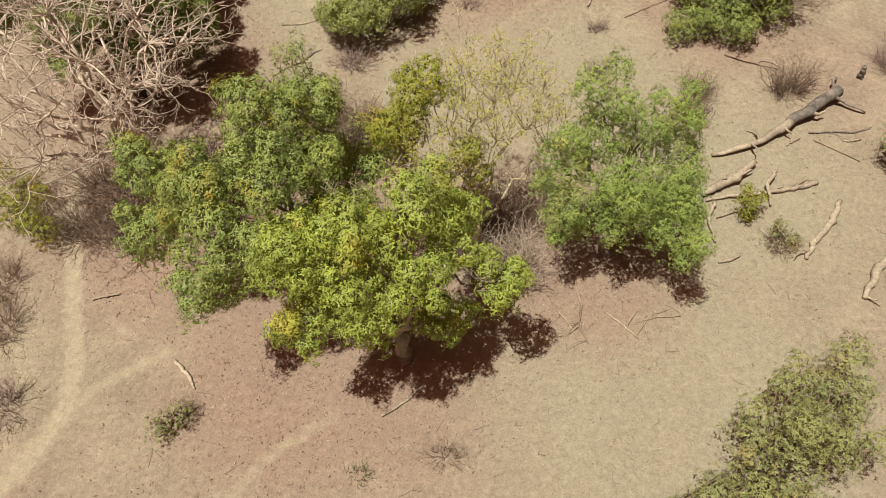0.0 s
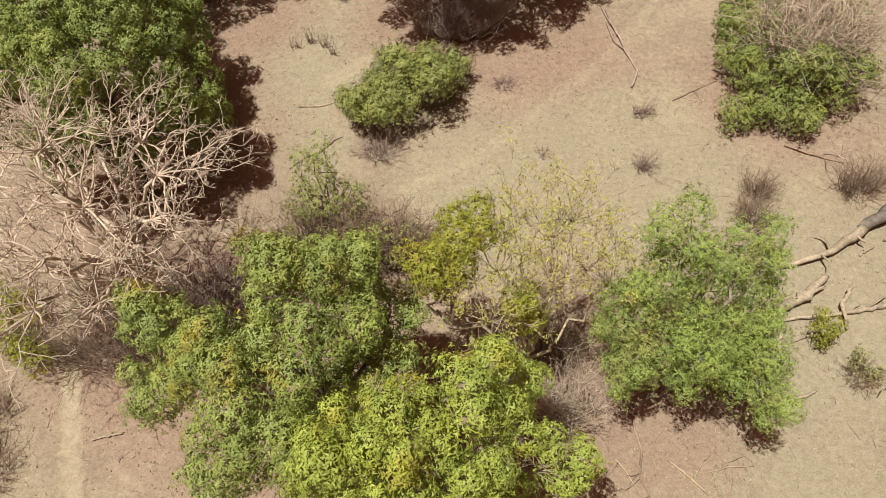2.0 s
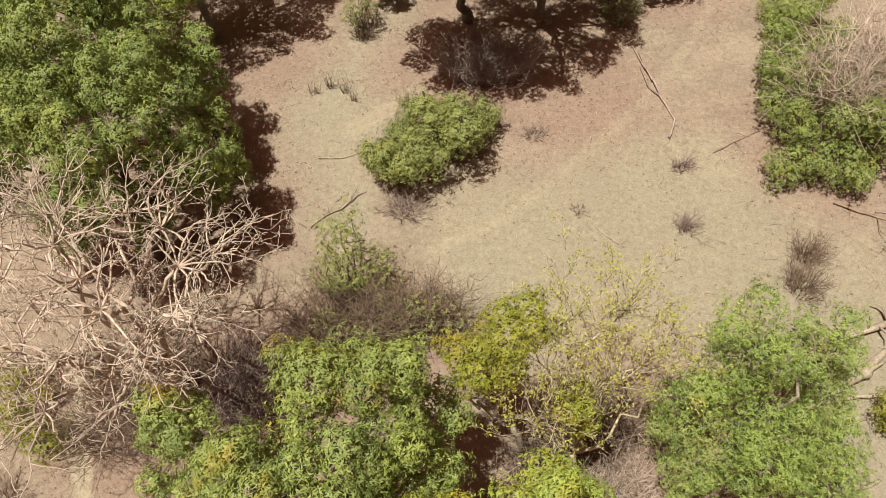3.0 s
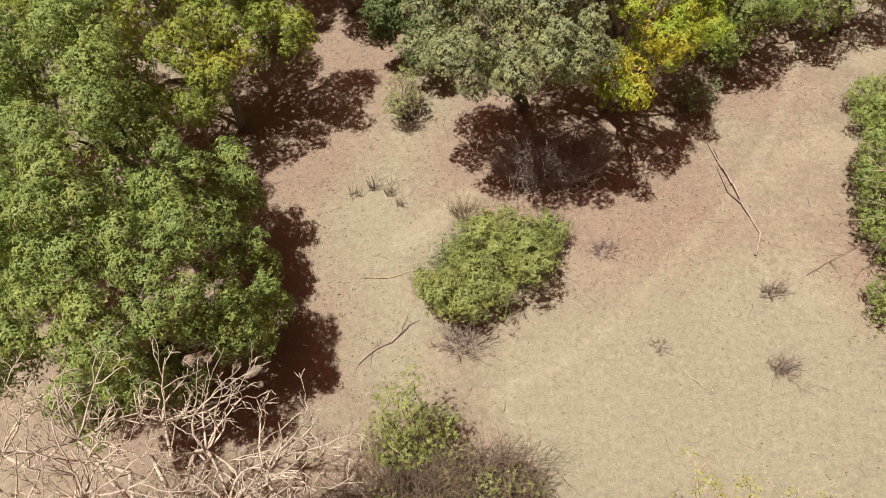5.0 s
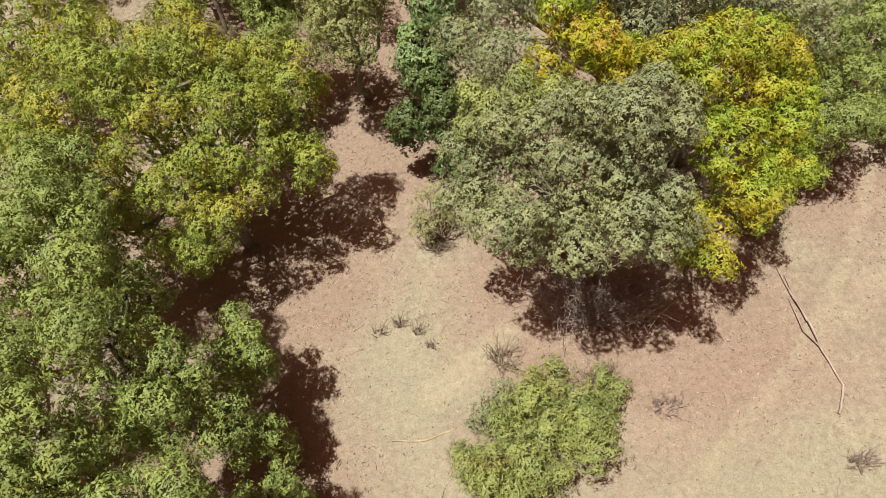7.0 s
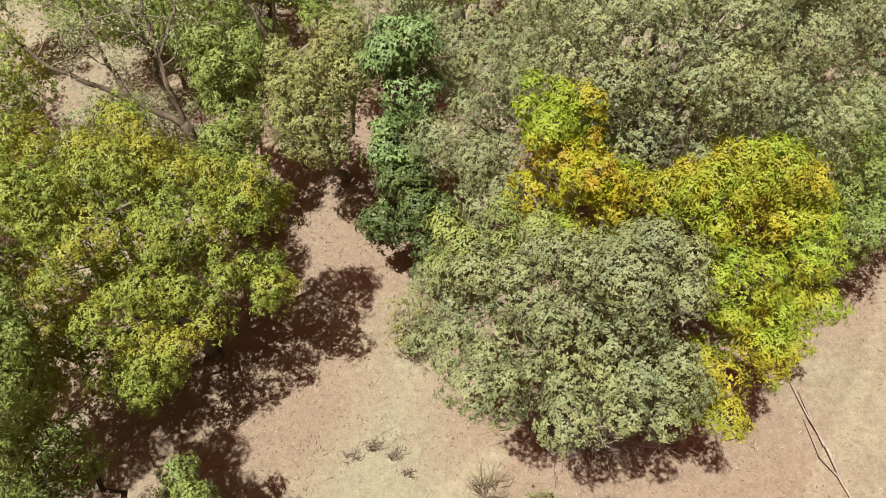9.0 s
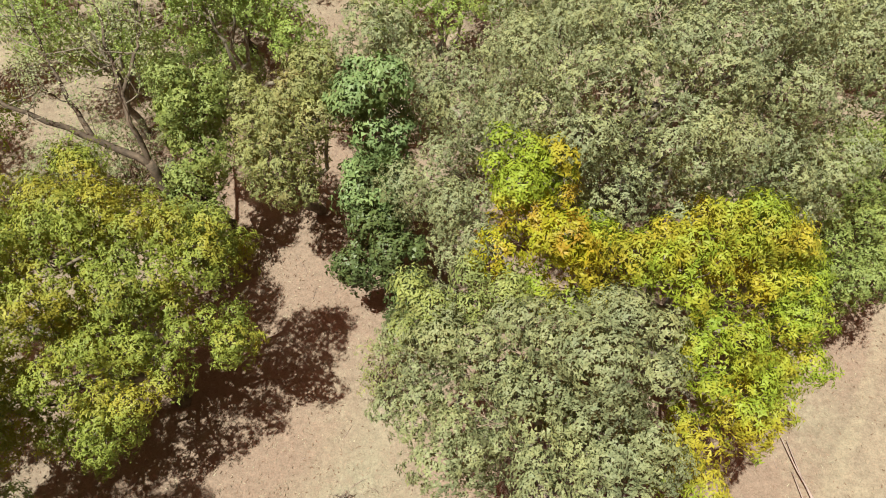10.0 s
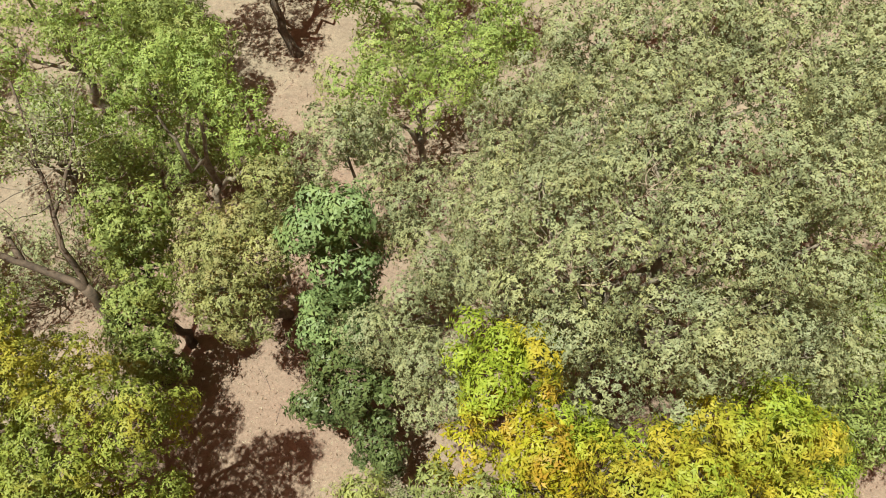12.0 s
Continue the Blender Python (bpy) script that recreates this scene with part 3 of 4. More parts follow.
def seg_distance(x, y, line):
    out = np.full(x.shape, 1e9)
    for (ax, ay), (bx, by) in zip(line, line[1:]):
        dx, dy = bx - ax, by - ay
        t = np.clip(((x - ax) * dx + (y - ay) * dy) / (dx * dx + dy * dy), 0, 1)
        out = np.minimum(out, np.hypot(x - ax - t * dx, y - ay - t * dy))
    return out


def trail_at(x, y):
    f = np.zeros(x.shape)
    for w, worn, line in TRAILS:
        f = np.maximum(f, worn * np.clip(1.15 - (seg_distance(x, y, line) / w) ** 2 * 0.6, 0, 1))
    return f


def patches(x, y, spots):
    f = np.zeros(x.shape)
    for cx, cy, r in spots:
        f = np.maximum(f, np.clip(1.35 - np.hypot(x - cx, y - cy) / r, 0, 1))
    return f


def height_at(x, y):
    return 0.035 * np.sin(0.9 * x + 0.4 * y) * np.cos(0.7 * y - 0.3 * x) + 0.018 * np.sin(2.3 * x - 1.1 * y + 1) * np.sin(1.9 * y + 0.8 * x) - 0.03 * trail_at(x, y)


def build_ground():
    def ticks(lo, hi, step):
        mid = np.arange(lo, hi + step / 2, step)
        far = np.array([1, 2.5, 5, 10, 20, 45, 100, 250, 600, 1500.0])
        return np.concatenate([lo - far[::-1], mid, hi + far])

    xs, ys = ticks(-21, 16, 0.2), ticks(1, 46, 0.2)
    X, Y = np.meshgrid(xs, ys, indexing="ij")
    Z = height_at(X, Y)
    rng = np.random.default_rng(5)
    inner = (X > -21) & (X < 16) & (Y > 1) & (Y < 46)
    Z += np.where(inner, rng.normal(0, 0.006, X.shape), 0)
    n, m = X.shape
    i, j = np.meshgrid(np.arange(n - 1), np.arange(m - 1), indexing="ij")
    a = (i * m + j).ravel()
    b, c, d = a + m, a + m + 1, a + 1
    f = np.concatenate([np.stack([a, b, c], 1), np.stack([a, c, d], 1)])
    me = mesh_of("ground", np.stack([X, Y, Z], -1).reshape(-1, 3), f, SOIL, True)
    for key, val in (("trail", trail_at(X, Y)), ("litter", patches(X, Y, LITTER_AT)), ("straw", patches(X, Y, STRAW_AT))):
        at = me.attributes.new(key, "FLOAT", "POINT")
        at.data.foreach_set("value", val.ravel().astype(np.float32))
    tagged(new("ground", me), "dry pinkish-beige soil with straw and worn game trails", "ground", kind="structure")


build_ground()


# ---- trees ----
tree("tree", "leafy deep green tree with a few orange boughs", (-4.4, 9.4), [
    (-7, 10.75, 4.6, 0.8), (-7, 9.55, 3.8, 0.9), (-6.1, 9.65, 4.9, 0.8), (-5.4, 9.25, 5.5, 0.9), (-4.5, 10.55, 5.9, 0.95), (-3.4, 10.85, 6, 0.95),
    (-4, 9.35, 5.7, 0.9), (-3.2, 10.15, 5.4, 0.9), (-4.6, 8.15, 4.9, 0.9), (-5.4, 7.85, 4.4, 0.8), (-2.5, 11.15, 3.8, 0.8), (-5, 10.05, 5, 0.9), (-4.2, 8.55, 4.6, 0.85), (-3.2, 9.8, 3.9, 0.8), (-2.6, 10.2, 3.6, 0.8)],
    LEAF_DEEP, BARK_GREY, 11, (0.12, 0.042), 52, 7, skirt=0.5)
tree("tree", "leafy bright yellow-green tree with rounded boughs", (-1.6, 7.9), [
    (-3.0, 7.2, 5.9, 0.9), (-2.1, 7.5, 5.9, 0.85), (-0.9, 8.4, 5.9, 0.8), (-0.2, 9.3, 4.2, 0.75), (-1.3, 7.3, 5.0, 0.9), (-3.2, 6.9, 4.3, 0.8),
    (-1.9, 6.6, 4.7, 0.8), (0.6, 7.8, 3.7, 0.75), (-0.5, 7.6, 2.6, 0.65), (-1.2, 7.0, 4.8, 0.75), (-2.4, 8.6, 4.6, 0.9), (-3.4, 8.0, 4.8, 0.85), (-0.4, 8.4, 4.6, 0.75), (-2.4, 7.1, 5.3, 0.8)],
    LEAF_BRIGHT, BARK_PALE, 12, (0.12, 0.042), 52, 7, skirt=0.25, bare=2, snags=((0.25, 7.8, 4.0), (-2.2, 8.3, 5.9), (-0.9, 8.9, 5.6)))
tree("tree", "small ochre-green tree with thin yellowing leaves", (-0.9, 11.7), [
    (-0.9, 12.0, 5.2, 0.7), (-1.5, 12.2, 3.9, 0.75), (-1.3, 11.6, 4.4, 0.7), (0.2, 10.9, 4.2, 0.5)], LEAF_OCHRE, BARK_PALE, 13, (0.1, 0.04), 60, 6, trunk=0.09)
bare_tree("dry_tree", "thin pale dry tree with few straw-yellow leaves", (0.3, 10.7), (0.3, 10.9, 1.8), [
    (-0.3, 11.7, 4.2), (0.1, 11.2, 3.9), (0.8, 11.4, 4.1), (1.5, 11.8, 4.0), (2.0, 11.5, 3.7), (0.8, 12.4, 4.3), (0.1, 12.6, 4.2), (1.3, 12.8, 4.3), (-0.5, 10.9, 3.6)],
    BARK_STRAW, 14, 0.1, 0.04, 0.013, 1.15, 8, 3, 3, 0.12, 0.9, 0.3, 0.11, 0.0045, (LEAF_DRY, 700, (0.07, 0.034), "few straw-yellow leaves"), 0.65)
tree("tree", "feathery fresh green tree with drooping sprays", (3.8, 10.9), [
    (3.4, 11.8, 4.8, 0.85), (4.5, 12, 3.9, 0.9), (5.4, 11.5, 3.2, 0.8), (2.4, 10.8, 3.7, 0.75), (3.7, 11.1, 3.4, 0.85), (3.6, 9.9, 3.6, 0.75),
    (5.1, 9.5, 3.0, 0.7), (2.3, 10, 3.3, 0.6), (4.9, 11, 2.6, 0.8), (2.9, 10.2, 3.2, 0.7), (4.2, 10.4, 3.5, 0.8), (4.9, 10.3, 3.1, 0.8), (2.8, 11.4, 4.2, 0.75), (5.1, 12, 4.2, 0.7)], LEAF_FEATHER, BARK_GREY, 15, (0.085, 0.026), 80, 7, droop=0.6, ragged=0.5, trunk=0.13)
bare_tree("dead_tree", "large bleached leafless tree with spreading antler-like branches", (-8.3, 12.9), (-8.3, 12.8, 2.4), [
    (-7.9, 12.1, 6.3), (-8.5, 12.8, 6.2), (-9.0, 11.7, 5.3), (-7.0, 13.3, 5.7), (-7.5, 14.2, 5.7), (-8.8, 13.2, 6.7), (-7.7, 11.8, 5.1), (-10.2, 13.2, 5.7), (-9.4, 14.3, 6.1),
    (-10.8, 12.0, 4.8), (-6.7, 14.0, 5.0), (-10.9, 14.3, 5.5), (-9.9, 12.2, 5.0), (-8.4, 14.8, 5.4), (-11.9, 13.2, 5.0), (-9.6, 11.2, 4.2), (-8.2, 11.2, 4.4), (-7.1, 12.5, 5.3)],
    BARK_BLEACHED, 16, 0.2, 0.062, 0.024, 1.15, 9, 3, 3, 0.03, 0.14, 0.5, 0.19, 0.0062)
tree("tree", "dense dark green tree in full leaf", (-10.0, 17.4), [
    (-10.5, 18.6, 6.4, 1.05), (-10.6, 17.3, 5.9, 1.0), (-9.1, 17.7, 6.2, 1.05), (-9.7, 16.1, 5.9, 1.0), (-8.8, 16.8, 5.7, 0.9), (-8.4, 18.3, 2.3, 0.8),
    (-9.4, 16.6, 2.9, 0.9), (-7.9, 19.0, 1.8, 0.55), (-12.0, 18.3, 5.8, 1.1), (-12.2, 16.6, 5.4, 1.1), (-8.3, 17.4, 4.2, 0.9), (-10.6, 16.0, 4.5, 1.0)],
    LEAF_FOREST, BARK_DARK, 17, (0.12, 0.045), 48, 7)
tree("tree", "dense green tree with layered rounded boughs", (-10.2, 20.9), [
    (-9.4, 20.6, 5.2, 0.95), (-10.7, 22.1, 4.9, 0.95), (-8.8, 20.0, 3.7, 0.8), (-8.2, 20.0, 2.5, 0.65), (-11.1, 20.4, 6.3, 1.1), (-9.9, 19.8, 5.2, 0.95), (-13.0, 20.6, 5.6, 1.2),
    (-8.8, 21.6, 3.4, 0.8), (-11.2, 22.1, 6.9, 1.05), (-10.4, 20.9, 7.1, 1.0), (-11.9, 24.0, 5.9, 1.0), (-13.2, 22.8, 6.2, 1.2)], LEAF_FOREST, BARK_DARK, 18, (0.12, 0.045), 48, 7)
tree("tree", "broad olive-green tree with yellowing top", (-9.8, 26.2), [
    (-11.2, 26.5, 6.5, 1.0), (-10.5, 28.1, 5.6, 1.0), (-8.7, 26.9, 5.8, 0.95), (-7.7, 27.0, 5.7, 0.85), (-10.9, 25.8, 5.5, 0.95), (-9.7, 26.4, 5.2, 0.95), (-8.4, 26.1, 4.7, 0.85),
    (-7.6, 25.9, 4.3, 0.75), (-11.7, 24.9, 4.4, 0.95), (-10.2, 25.1, 4.3, 0.9), (-9.6, 24.5, 3.8, 0.8), (-10.7, 26.0, 4.2, 0.9), (-10.0, 25.6, 4.1, 0.85), (-8.6, 25.1, 4.3, 0.8), (-9.6, 28.1, 5.4, 0.9), (-12.9, 25.7, 5.5, 1.1), (-12.4, 27.6, 5.9, 1.1), (-14.3, 26.8, 5.2, 1.2), (-9.0, 25.9, 5.0, 0.9), (-10.6, 27.0, 5.8, 1.0), (-9.4, 25.5, 5.2, 0.85), (-9.9, 27.2, 6.1, 0.95), (-8.9, 26.3, 5.8, 0.8), (-10.4, 26.2, 6.1, 0.9), (-11.7, 24.8, 3.2, 0.9), (-10.8, 24.4, 3.0, 0.8), (-12.7, 24.5, 3.4, 0.9), (-9.9, 24.3, 3.2, 0.7)],
    LEAF_OLIVE, BARK_GREY, 19, (0.1, 0.043), 54, 6, bare=2, skirt=0.85, crease=0.26)
tree("tree", "rounded grey-green tree with dusty small leaves", (-1.2, 26.7), [
    (-3.3, 24.8, 6.0, 0.85), (-1.5, 24.3, 7.3, 1.0), (-0.8, 23.6, 7.5, 0.95), (-3.7, 24.8, 5.2, 0.85), (-3.0, 23.9, 5.3, 0.9), (-1.9, 23.3, 6.2, 1.0), (-0.9, 22.9, 6.5, 0.95),
    (-3.0, 22.9, 5.5, 0.8), (-1.0, 22.4, 6.1, 0.85), (-2.0, 22.5, 5.6, 0.8), (-2.7, 24.3, 6.4, 0.95), (-0.4, 22.9, 5.6, 0.8), (-2.9, 23.4, 4.8, 0.7), (-1.0, 23.6, 5.0, 0.8), (-4.0, 24.0, 4.8, 0.7)],
    LEAF_GREY, BARK_GREY, 20, (0.085, 0.048), 66, 6, bare=3, droop=0.15, skirt=0, crease=0.24, snags=((-1.6, 22.2, 5.6), (-2.4, 23.4, 5.9)))
tree("tree", "bright lime-yellow tree with amber-tipped boughs", (1.4, 26.4), [
    (0.9, 24.2, 6.2, 0.85), (1.3, 25.5, 6.2, 0.9), (2.0, 25.9, 6.3, 0.9), (2.6, 25.0, 6.0, 0.85), (1.7, 23.8, 5.3, 0.85), (0.9, 23.3, 4.9, 0.75), (0.4, 22.9, 4.7, 0.7),
    (0.2, 25.0, 7.6, 0.75), (-0.4, 25.5, 7.3, 0.7), (1.4, 26.0, 7.1, 0.8), (2.8, 25.9, 5.5, 0.8), (-2.4, 26.0, 6.8, 0.8), (-2.0, 26.8, 7.7, 0.8), (-3.7, 25.2, 6.2, 0.7), (2.2, 24.2, 4.8, 0.8), (0.0, 25.9, 6.8, 0.7), (-0.9, 26.2, 6.4, 0.7), (2.9, 25.0, 4.6, 0.8), (-1.5, 26.0, 7.2, 0.75), (-1.0, 25.6, 6.9, 0.7), (-1.6, 27.0, 7.1, 0.7), (-2.6, 25.4, 6.4, 0.7), (0.6, 25.7, 6.9, 0.75), (-1.3, 25.3, 6.2, 0.75)],
    LEAF_LIME, BARK_GREY, 21, (0.125, 0.045), 46, 7, accents=(([11, 18], LEAF_AMBER), ([13, 21], LEAF_YELLOWGREEN)), skirt=0)
tree("tree", "large spreading grey-olive tree with pale twigs", (0.6, 29.0), [
    (0.5, 27.0, 8.4, 1.0), (-1.2, 27.5, 7.8, 1.0), (2.3, 29.1, 8.7, 1.1), (-0.5, 27.9, 8.5, 1.05), (0.9, 26.8, 8.2, 0.95), (-1.3, 32.6, 5.9, 1.1), (-0.1, 31.6, 7.0, 1.1), (1.9, 29.6, 8.3, 1.1),
    (2.7, 28.3, 8.2, 1.1), (1.1, 28.2, 8.5, 1.1), (0.2, 29.2, 8.1, 1.1), (-1.1, 28.7, 8.2, 1.1), (-2.0, 30.8, 5.6, 1.0), (-3.5, 31.5, 5.0, 0.95), (-2.7, 29.6, 5.6, 0.95), (1.9, 27.6, 7.2, 0.95),
    (2.7, 27.2, 6.7, 0.9), (-3.5, 28.9, 4.9, 0.9), (-2.9, 27.9, 4.9, 0.85), (3.8, 30.0, 8.2, 1.2), (1.0, 31.0, 8.0, 1.2), (3.5, 28.0, 6.3, 0.9), (0.6, 30.0, 8.2, 1.1), (-1.0, 30.2, 7.2, 1.0), (-1.9, 28.8, 6.6, 1.0), (-0.4, 27.3, 6.9, 0.95), (-0.6, 27.8, 6.2, 0.9)],
    LEAF_GREYOLIVE, BARK_GREY, 22, (0.072, 0.036), 66, 6, trunk=0.26, bare=3, droop=0.2, crease=0.2, snags=((-1.9, 29.2, 6.9), (-1.0, 27.8, 8.4), (2.7, 28.8, 8.7), (0.2, 29.0, 8.6)))
tree("tree", "spreading grey-olive tree beyond the larger one", (2.6, 33.5), [
    (3.0, 32.2, 7.4, 1.2), (4.6, 31.8, 7.4, 1.2), (1.3, 33.2, 6.6, 1.2), (2.6, 34.2, 6.6, 1.2), (5.8, 33.4, 6.4, 1.2), (4.2, 34.6, 6.2, 1.2), (6.3, 31.2, 6.2, 1.1), (-0.2, 33.4, 6.2, 1.1), (0.6, 34.6, 6.2, 1.1)],
    LEAF_GREYOLIVE, BARK_GREY, 23, (0.09, 0.048), 46, 6, droop=0.2, crease=0.2)
tree("tree", "upright tree with large glossy green leaves", (-4.7, 30.2), [
    (-4.7, 30.6, 5.9, 0.85), (-4.7, 29.9, 5.3, 0.9), (-4.9, 29.6, 3.9, 0.8), (-4.5, 30.3, 4.6, 0.85)], LEAF_BROAD, BARK_GREY, 24, (0.17, 0.085), 32, 6, trunk=0.1)
tree("tree", "low dark green tree hung with dark leaves", (-4.6, 28.9), [
    (-4.7, 29.2, 3.6, 0.75), (-5.2, 28.5, 2.4, 0.7), (-4.4, 28.2, 2.9, 0.75), (-4.2, 27.5, 2.4, 0.7)], LEAF_DARK, BARK_DARK, 25, (0.14, 0.08), 38, 6, trunk=0.08)
tree("tree", "pale olive tree with small dusty leaves", (-6.8, 31.7), [
    (-7.5, 31.2, 4.7, 0.85), (-6.3, 30.2, 5.4, 0.85), (-6.8, 29.6, 4.8, 0.8), (-6.6, 31.0, 5.0, 0.9), (-7.3, 30.3, 4.6, 0.8), (-6.3, 31.8, 4.8, 0.8)], LEAF_DUSTY, BARK_GREY, 26, (0.09, 0.048), 58, 6, trunk=0.12, bare=2)
tree("tree", "small dark green bushy tree", (-9.1, 30.9), [
    (-9.1, 31.1, 5.0, 0.85), (-8.8, 30.6, 4.3, 0.8), (-9.2, 30.0, 3.4, 0.85), (-8.7, 31.4, 4.6, 0.8), (-9.5, 31.6, 4.6, 0.8), (-8.9, 30.4, 3.6, 0.8), (-9.2, 29.7, 2.4, 0.8), (-9.7, 29.9, 2.9, 0.7), (-9.8, 29.5, 2.2, 0.65)], LEAF_FOREST, BARK_DARK, 27, (0.12, 0.06), 46, 6, trunk=0.1)
tree("tree", "mid-green tree with thin airy crown", (-8.6, 34.2), [
    (-6.7, 33.4, 5.4, 0.9), (-7.7, 34.3, 5.2, 0.95), (-9.1, 34.6, 5.5, 1.0), (-8.3, 35.6, 5.0, 1.0)], LEAF_FEATHER, BARK_GREY, 28, (0.1, 0.045), 42, 6, trunk=0.13)
tree("tree", "feathery blue-green tree with sparse crown", (-12.2, 34.6), [
    (-11.2, 34.6, 4.8, 1.1), (-12.8, 34.2, 5.2, 1.1), (-12.4, 36.0, 5.2, 1.1), (-10.6, 36.4, 5.2, 1.1), (-14.4, 35.4, 5.0, 1.2)], LEAF_FEATHER, BARK_GREY, 29, (0.09, 0.03), 36, 6, trunk=0.12, ragged=0.35)
tree("tree", "fresh green bushy tree behind the grove", (-3.5, 35.8), [
    (-3.6, 36.0, 3.9, 1.0), (-2.9, 35.2, 3.8, 0.95), (-4.4, 35.0, 4.2, 0.95), (-3.0, 37.0, 4.2, 1.1), (-1.8, 36.2, 4.2, 1.0)], LEAF_FEATHER, BARK_GREY, 30, (0.1, 0.04), 42, 6, trunk=0.12)
tree("tree", "dark green tree at the edge of the clearing", (5.2, 28.6), [
    (4.6, 27.9, 3.7, 0.85), (5.6, 28.1, 3.8, 0.9), (5.0, 29.2, 4.4, 1.0), (6.3, 29.2, 4.2, 1.0), (4.8, 27.3, 2.2, 0.7), (6.5, 28.0, 2.8, 0.85), (7.6, 29.0, 3.4, 1.0), (5.0, 27.0, 3.3, 0.8), (5.8, 27.3, 3.2, 0.8)], LEAF_FOREST, BARK_DARK, 31, (0.11, 0.045), 44, 6, trunk=0.12)

leaning_tree()
tree("tree", "grey-green bushy tree at the back of the grove", (-4.9, 33.4), [
    (-4.8, 33.3, 4.9, 0.8), (-5.6, 33.0, 4.2, 0.8), (-4.2, 34.0, 4.0, 0.8)], LEAF_GREYOLIVE, BARK_GREY, 34, (0.09, 0.045), 44, 6, trunk=0.1)
tree("tree", "green tree far behind the clearing", (-12.8, 38.6), [
    (-12.0, 38.2, 4.8, 1.2), (-13.6, 38.8, 5.0, 1.3), (-11.0, 39.4, 4.6, 1.2), (-15.4, 38.4, 4.6, 1.3), (-13.0, 40.2, 4.6, 1.3)], LEAF_FEATHER, BARK_GREY, 35, (0.12, 0.05), 25, 6, trunk=0.14)
tree("tree", "olive tree far behind the grove", (4.6, 38.4), [
    (4.0, 37.8, 5.0, 1.3), (5.6, 38.4, 5.0, 1.3), (3.2, 39.4, 4.6, 1.3), (7.4, 37.0, 5.0, 1.4), (5.4, 40.0, 4.6, 1.3), (8.6, 35.0, 5.2, 1.4)], LEAF_GREYOLIVE, BARK_GREY, 36, (0.12, 0.06), 23, 6, trunk=0.15)
tree("tree", "dark green tree west of the clearing", (-16.2, 30.6), [
    (-15.4, 30.2, 4.6, 1.3), (-16.8, 31.2, 5.0, 1.4), (-16.4, 28.8, 4.8, 1.3), (-17.8, 33.0, 5.0, 1.4), (-15.2, 32.6, 4.2, 1.2)], LEAF_OLIVE, BARK_DARK, 37, (0.13, 0.055), 22, 6, trunk=0.15)
tree("tree", "dense green tree at the grove's western edge", (-15.2, 22.6), [
    (-14.6, 22.0, 5.0, 1.3), (-15.8, 23.6, 5.0, 1.4), (-14.8, 24.4, 4.8, 1.2), (-16.4, 21.2, 5.0, 1.4), (-14.4, 19.6, 5.0, 1.3)], LEAF_FOREST, BARK_DARK, 38, (0.14, 0.06), 22, 6, trunk=0.15)

tree("tree", "bright green bushy tree at the far edge", (-2.8, 39.6), [
    (-4.3, 38.3, 4.4, 1.1), (-2.6, 38.8, 4.4, 1.2), (-0.9, 37.8, 4.4, 1.1), (-4.6, 40.6, 4.2, 1.2), (-2.8, 41.6, 4.2, 1.3), (-1.0, 40.2, 4.4, 1.2)], LEAF_FEATHER, BARK_GREY, 39, (0.14, 0.055), 22, 6, trunk=0.13)
tree("tree", "dark-trunked tree shading a gap in the grove", (-7.2, 40.9), [
    (-7.4, 42.6, 5.2, 1.2), (-6.2, 43.4, 5.0, 1.2), (-8.8, 42.8, 5.0, 1.2), (-7.2, 44.2, 5.2, 1.3), (-9.8, 41.4, 4.4, 1.1), (-8.6, 40.2, 5.2, 1.1), (-8.4, 41.6, 5.4, 1.0)], LEAF_FOREST, BARK_DARK, 40, (0.14, 0.055), 22, 6, trunk=0.16, skirt=0)
tree("tree", "dense green tree at the far western edge", (-10.6, 41.6), [
    (-10.4, 39.2, 4.0, 1.2), (-11.4, 41.2, 4.4, 1.3), (-13.2, 42.4, 4.4, 1.4), (-15.6, 41.6, 4.4, 1.4), (-12.4, 44.4, 4.4, 1.4), (-17.6, 39.6, 4.6, 1.4), (-17.2, 36.4, 4.6, 1.4)], LEAF_FOREST, BARK_DARK, 55, (0.14, 0.055), 22, 6, trunk=0.16)

tree("tree", "dark green tree on the clearing's eastern edge", (9.2, 29.4), [
    (7.9, 28.1, 3.2, 0.95), (9.0, 28.5, 3.3, 1.0), (10.2, 29.0, 3.5, 1.1), (8.7, 29.9, 4.2, 1.1), (10.6, 30.6, 4.2, 1.2), (7.4, 30.4, 4.4, 1.1)], LEAF_FOREST, BARK_DARK, 56, (0.12, 0.05), 28, 6, trunk=0.12)

tree("tree", "mid-green tree with rounded boughs behind the thickets", (-9.4, 38.0), [
    (-10.0, 37.4, 4.2, 1.0), (-8.9, 36.6, 4.1, 0.9), (-9.3, 38.4, 4.2, 1.0)], LEAF_FOREST, BARK_DARK, 57, (0.12, 0.05), 34, 6, trunk=0.12)

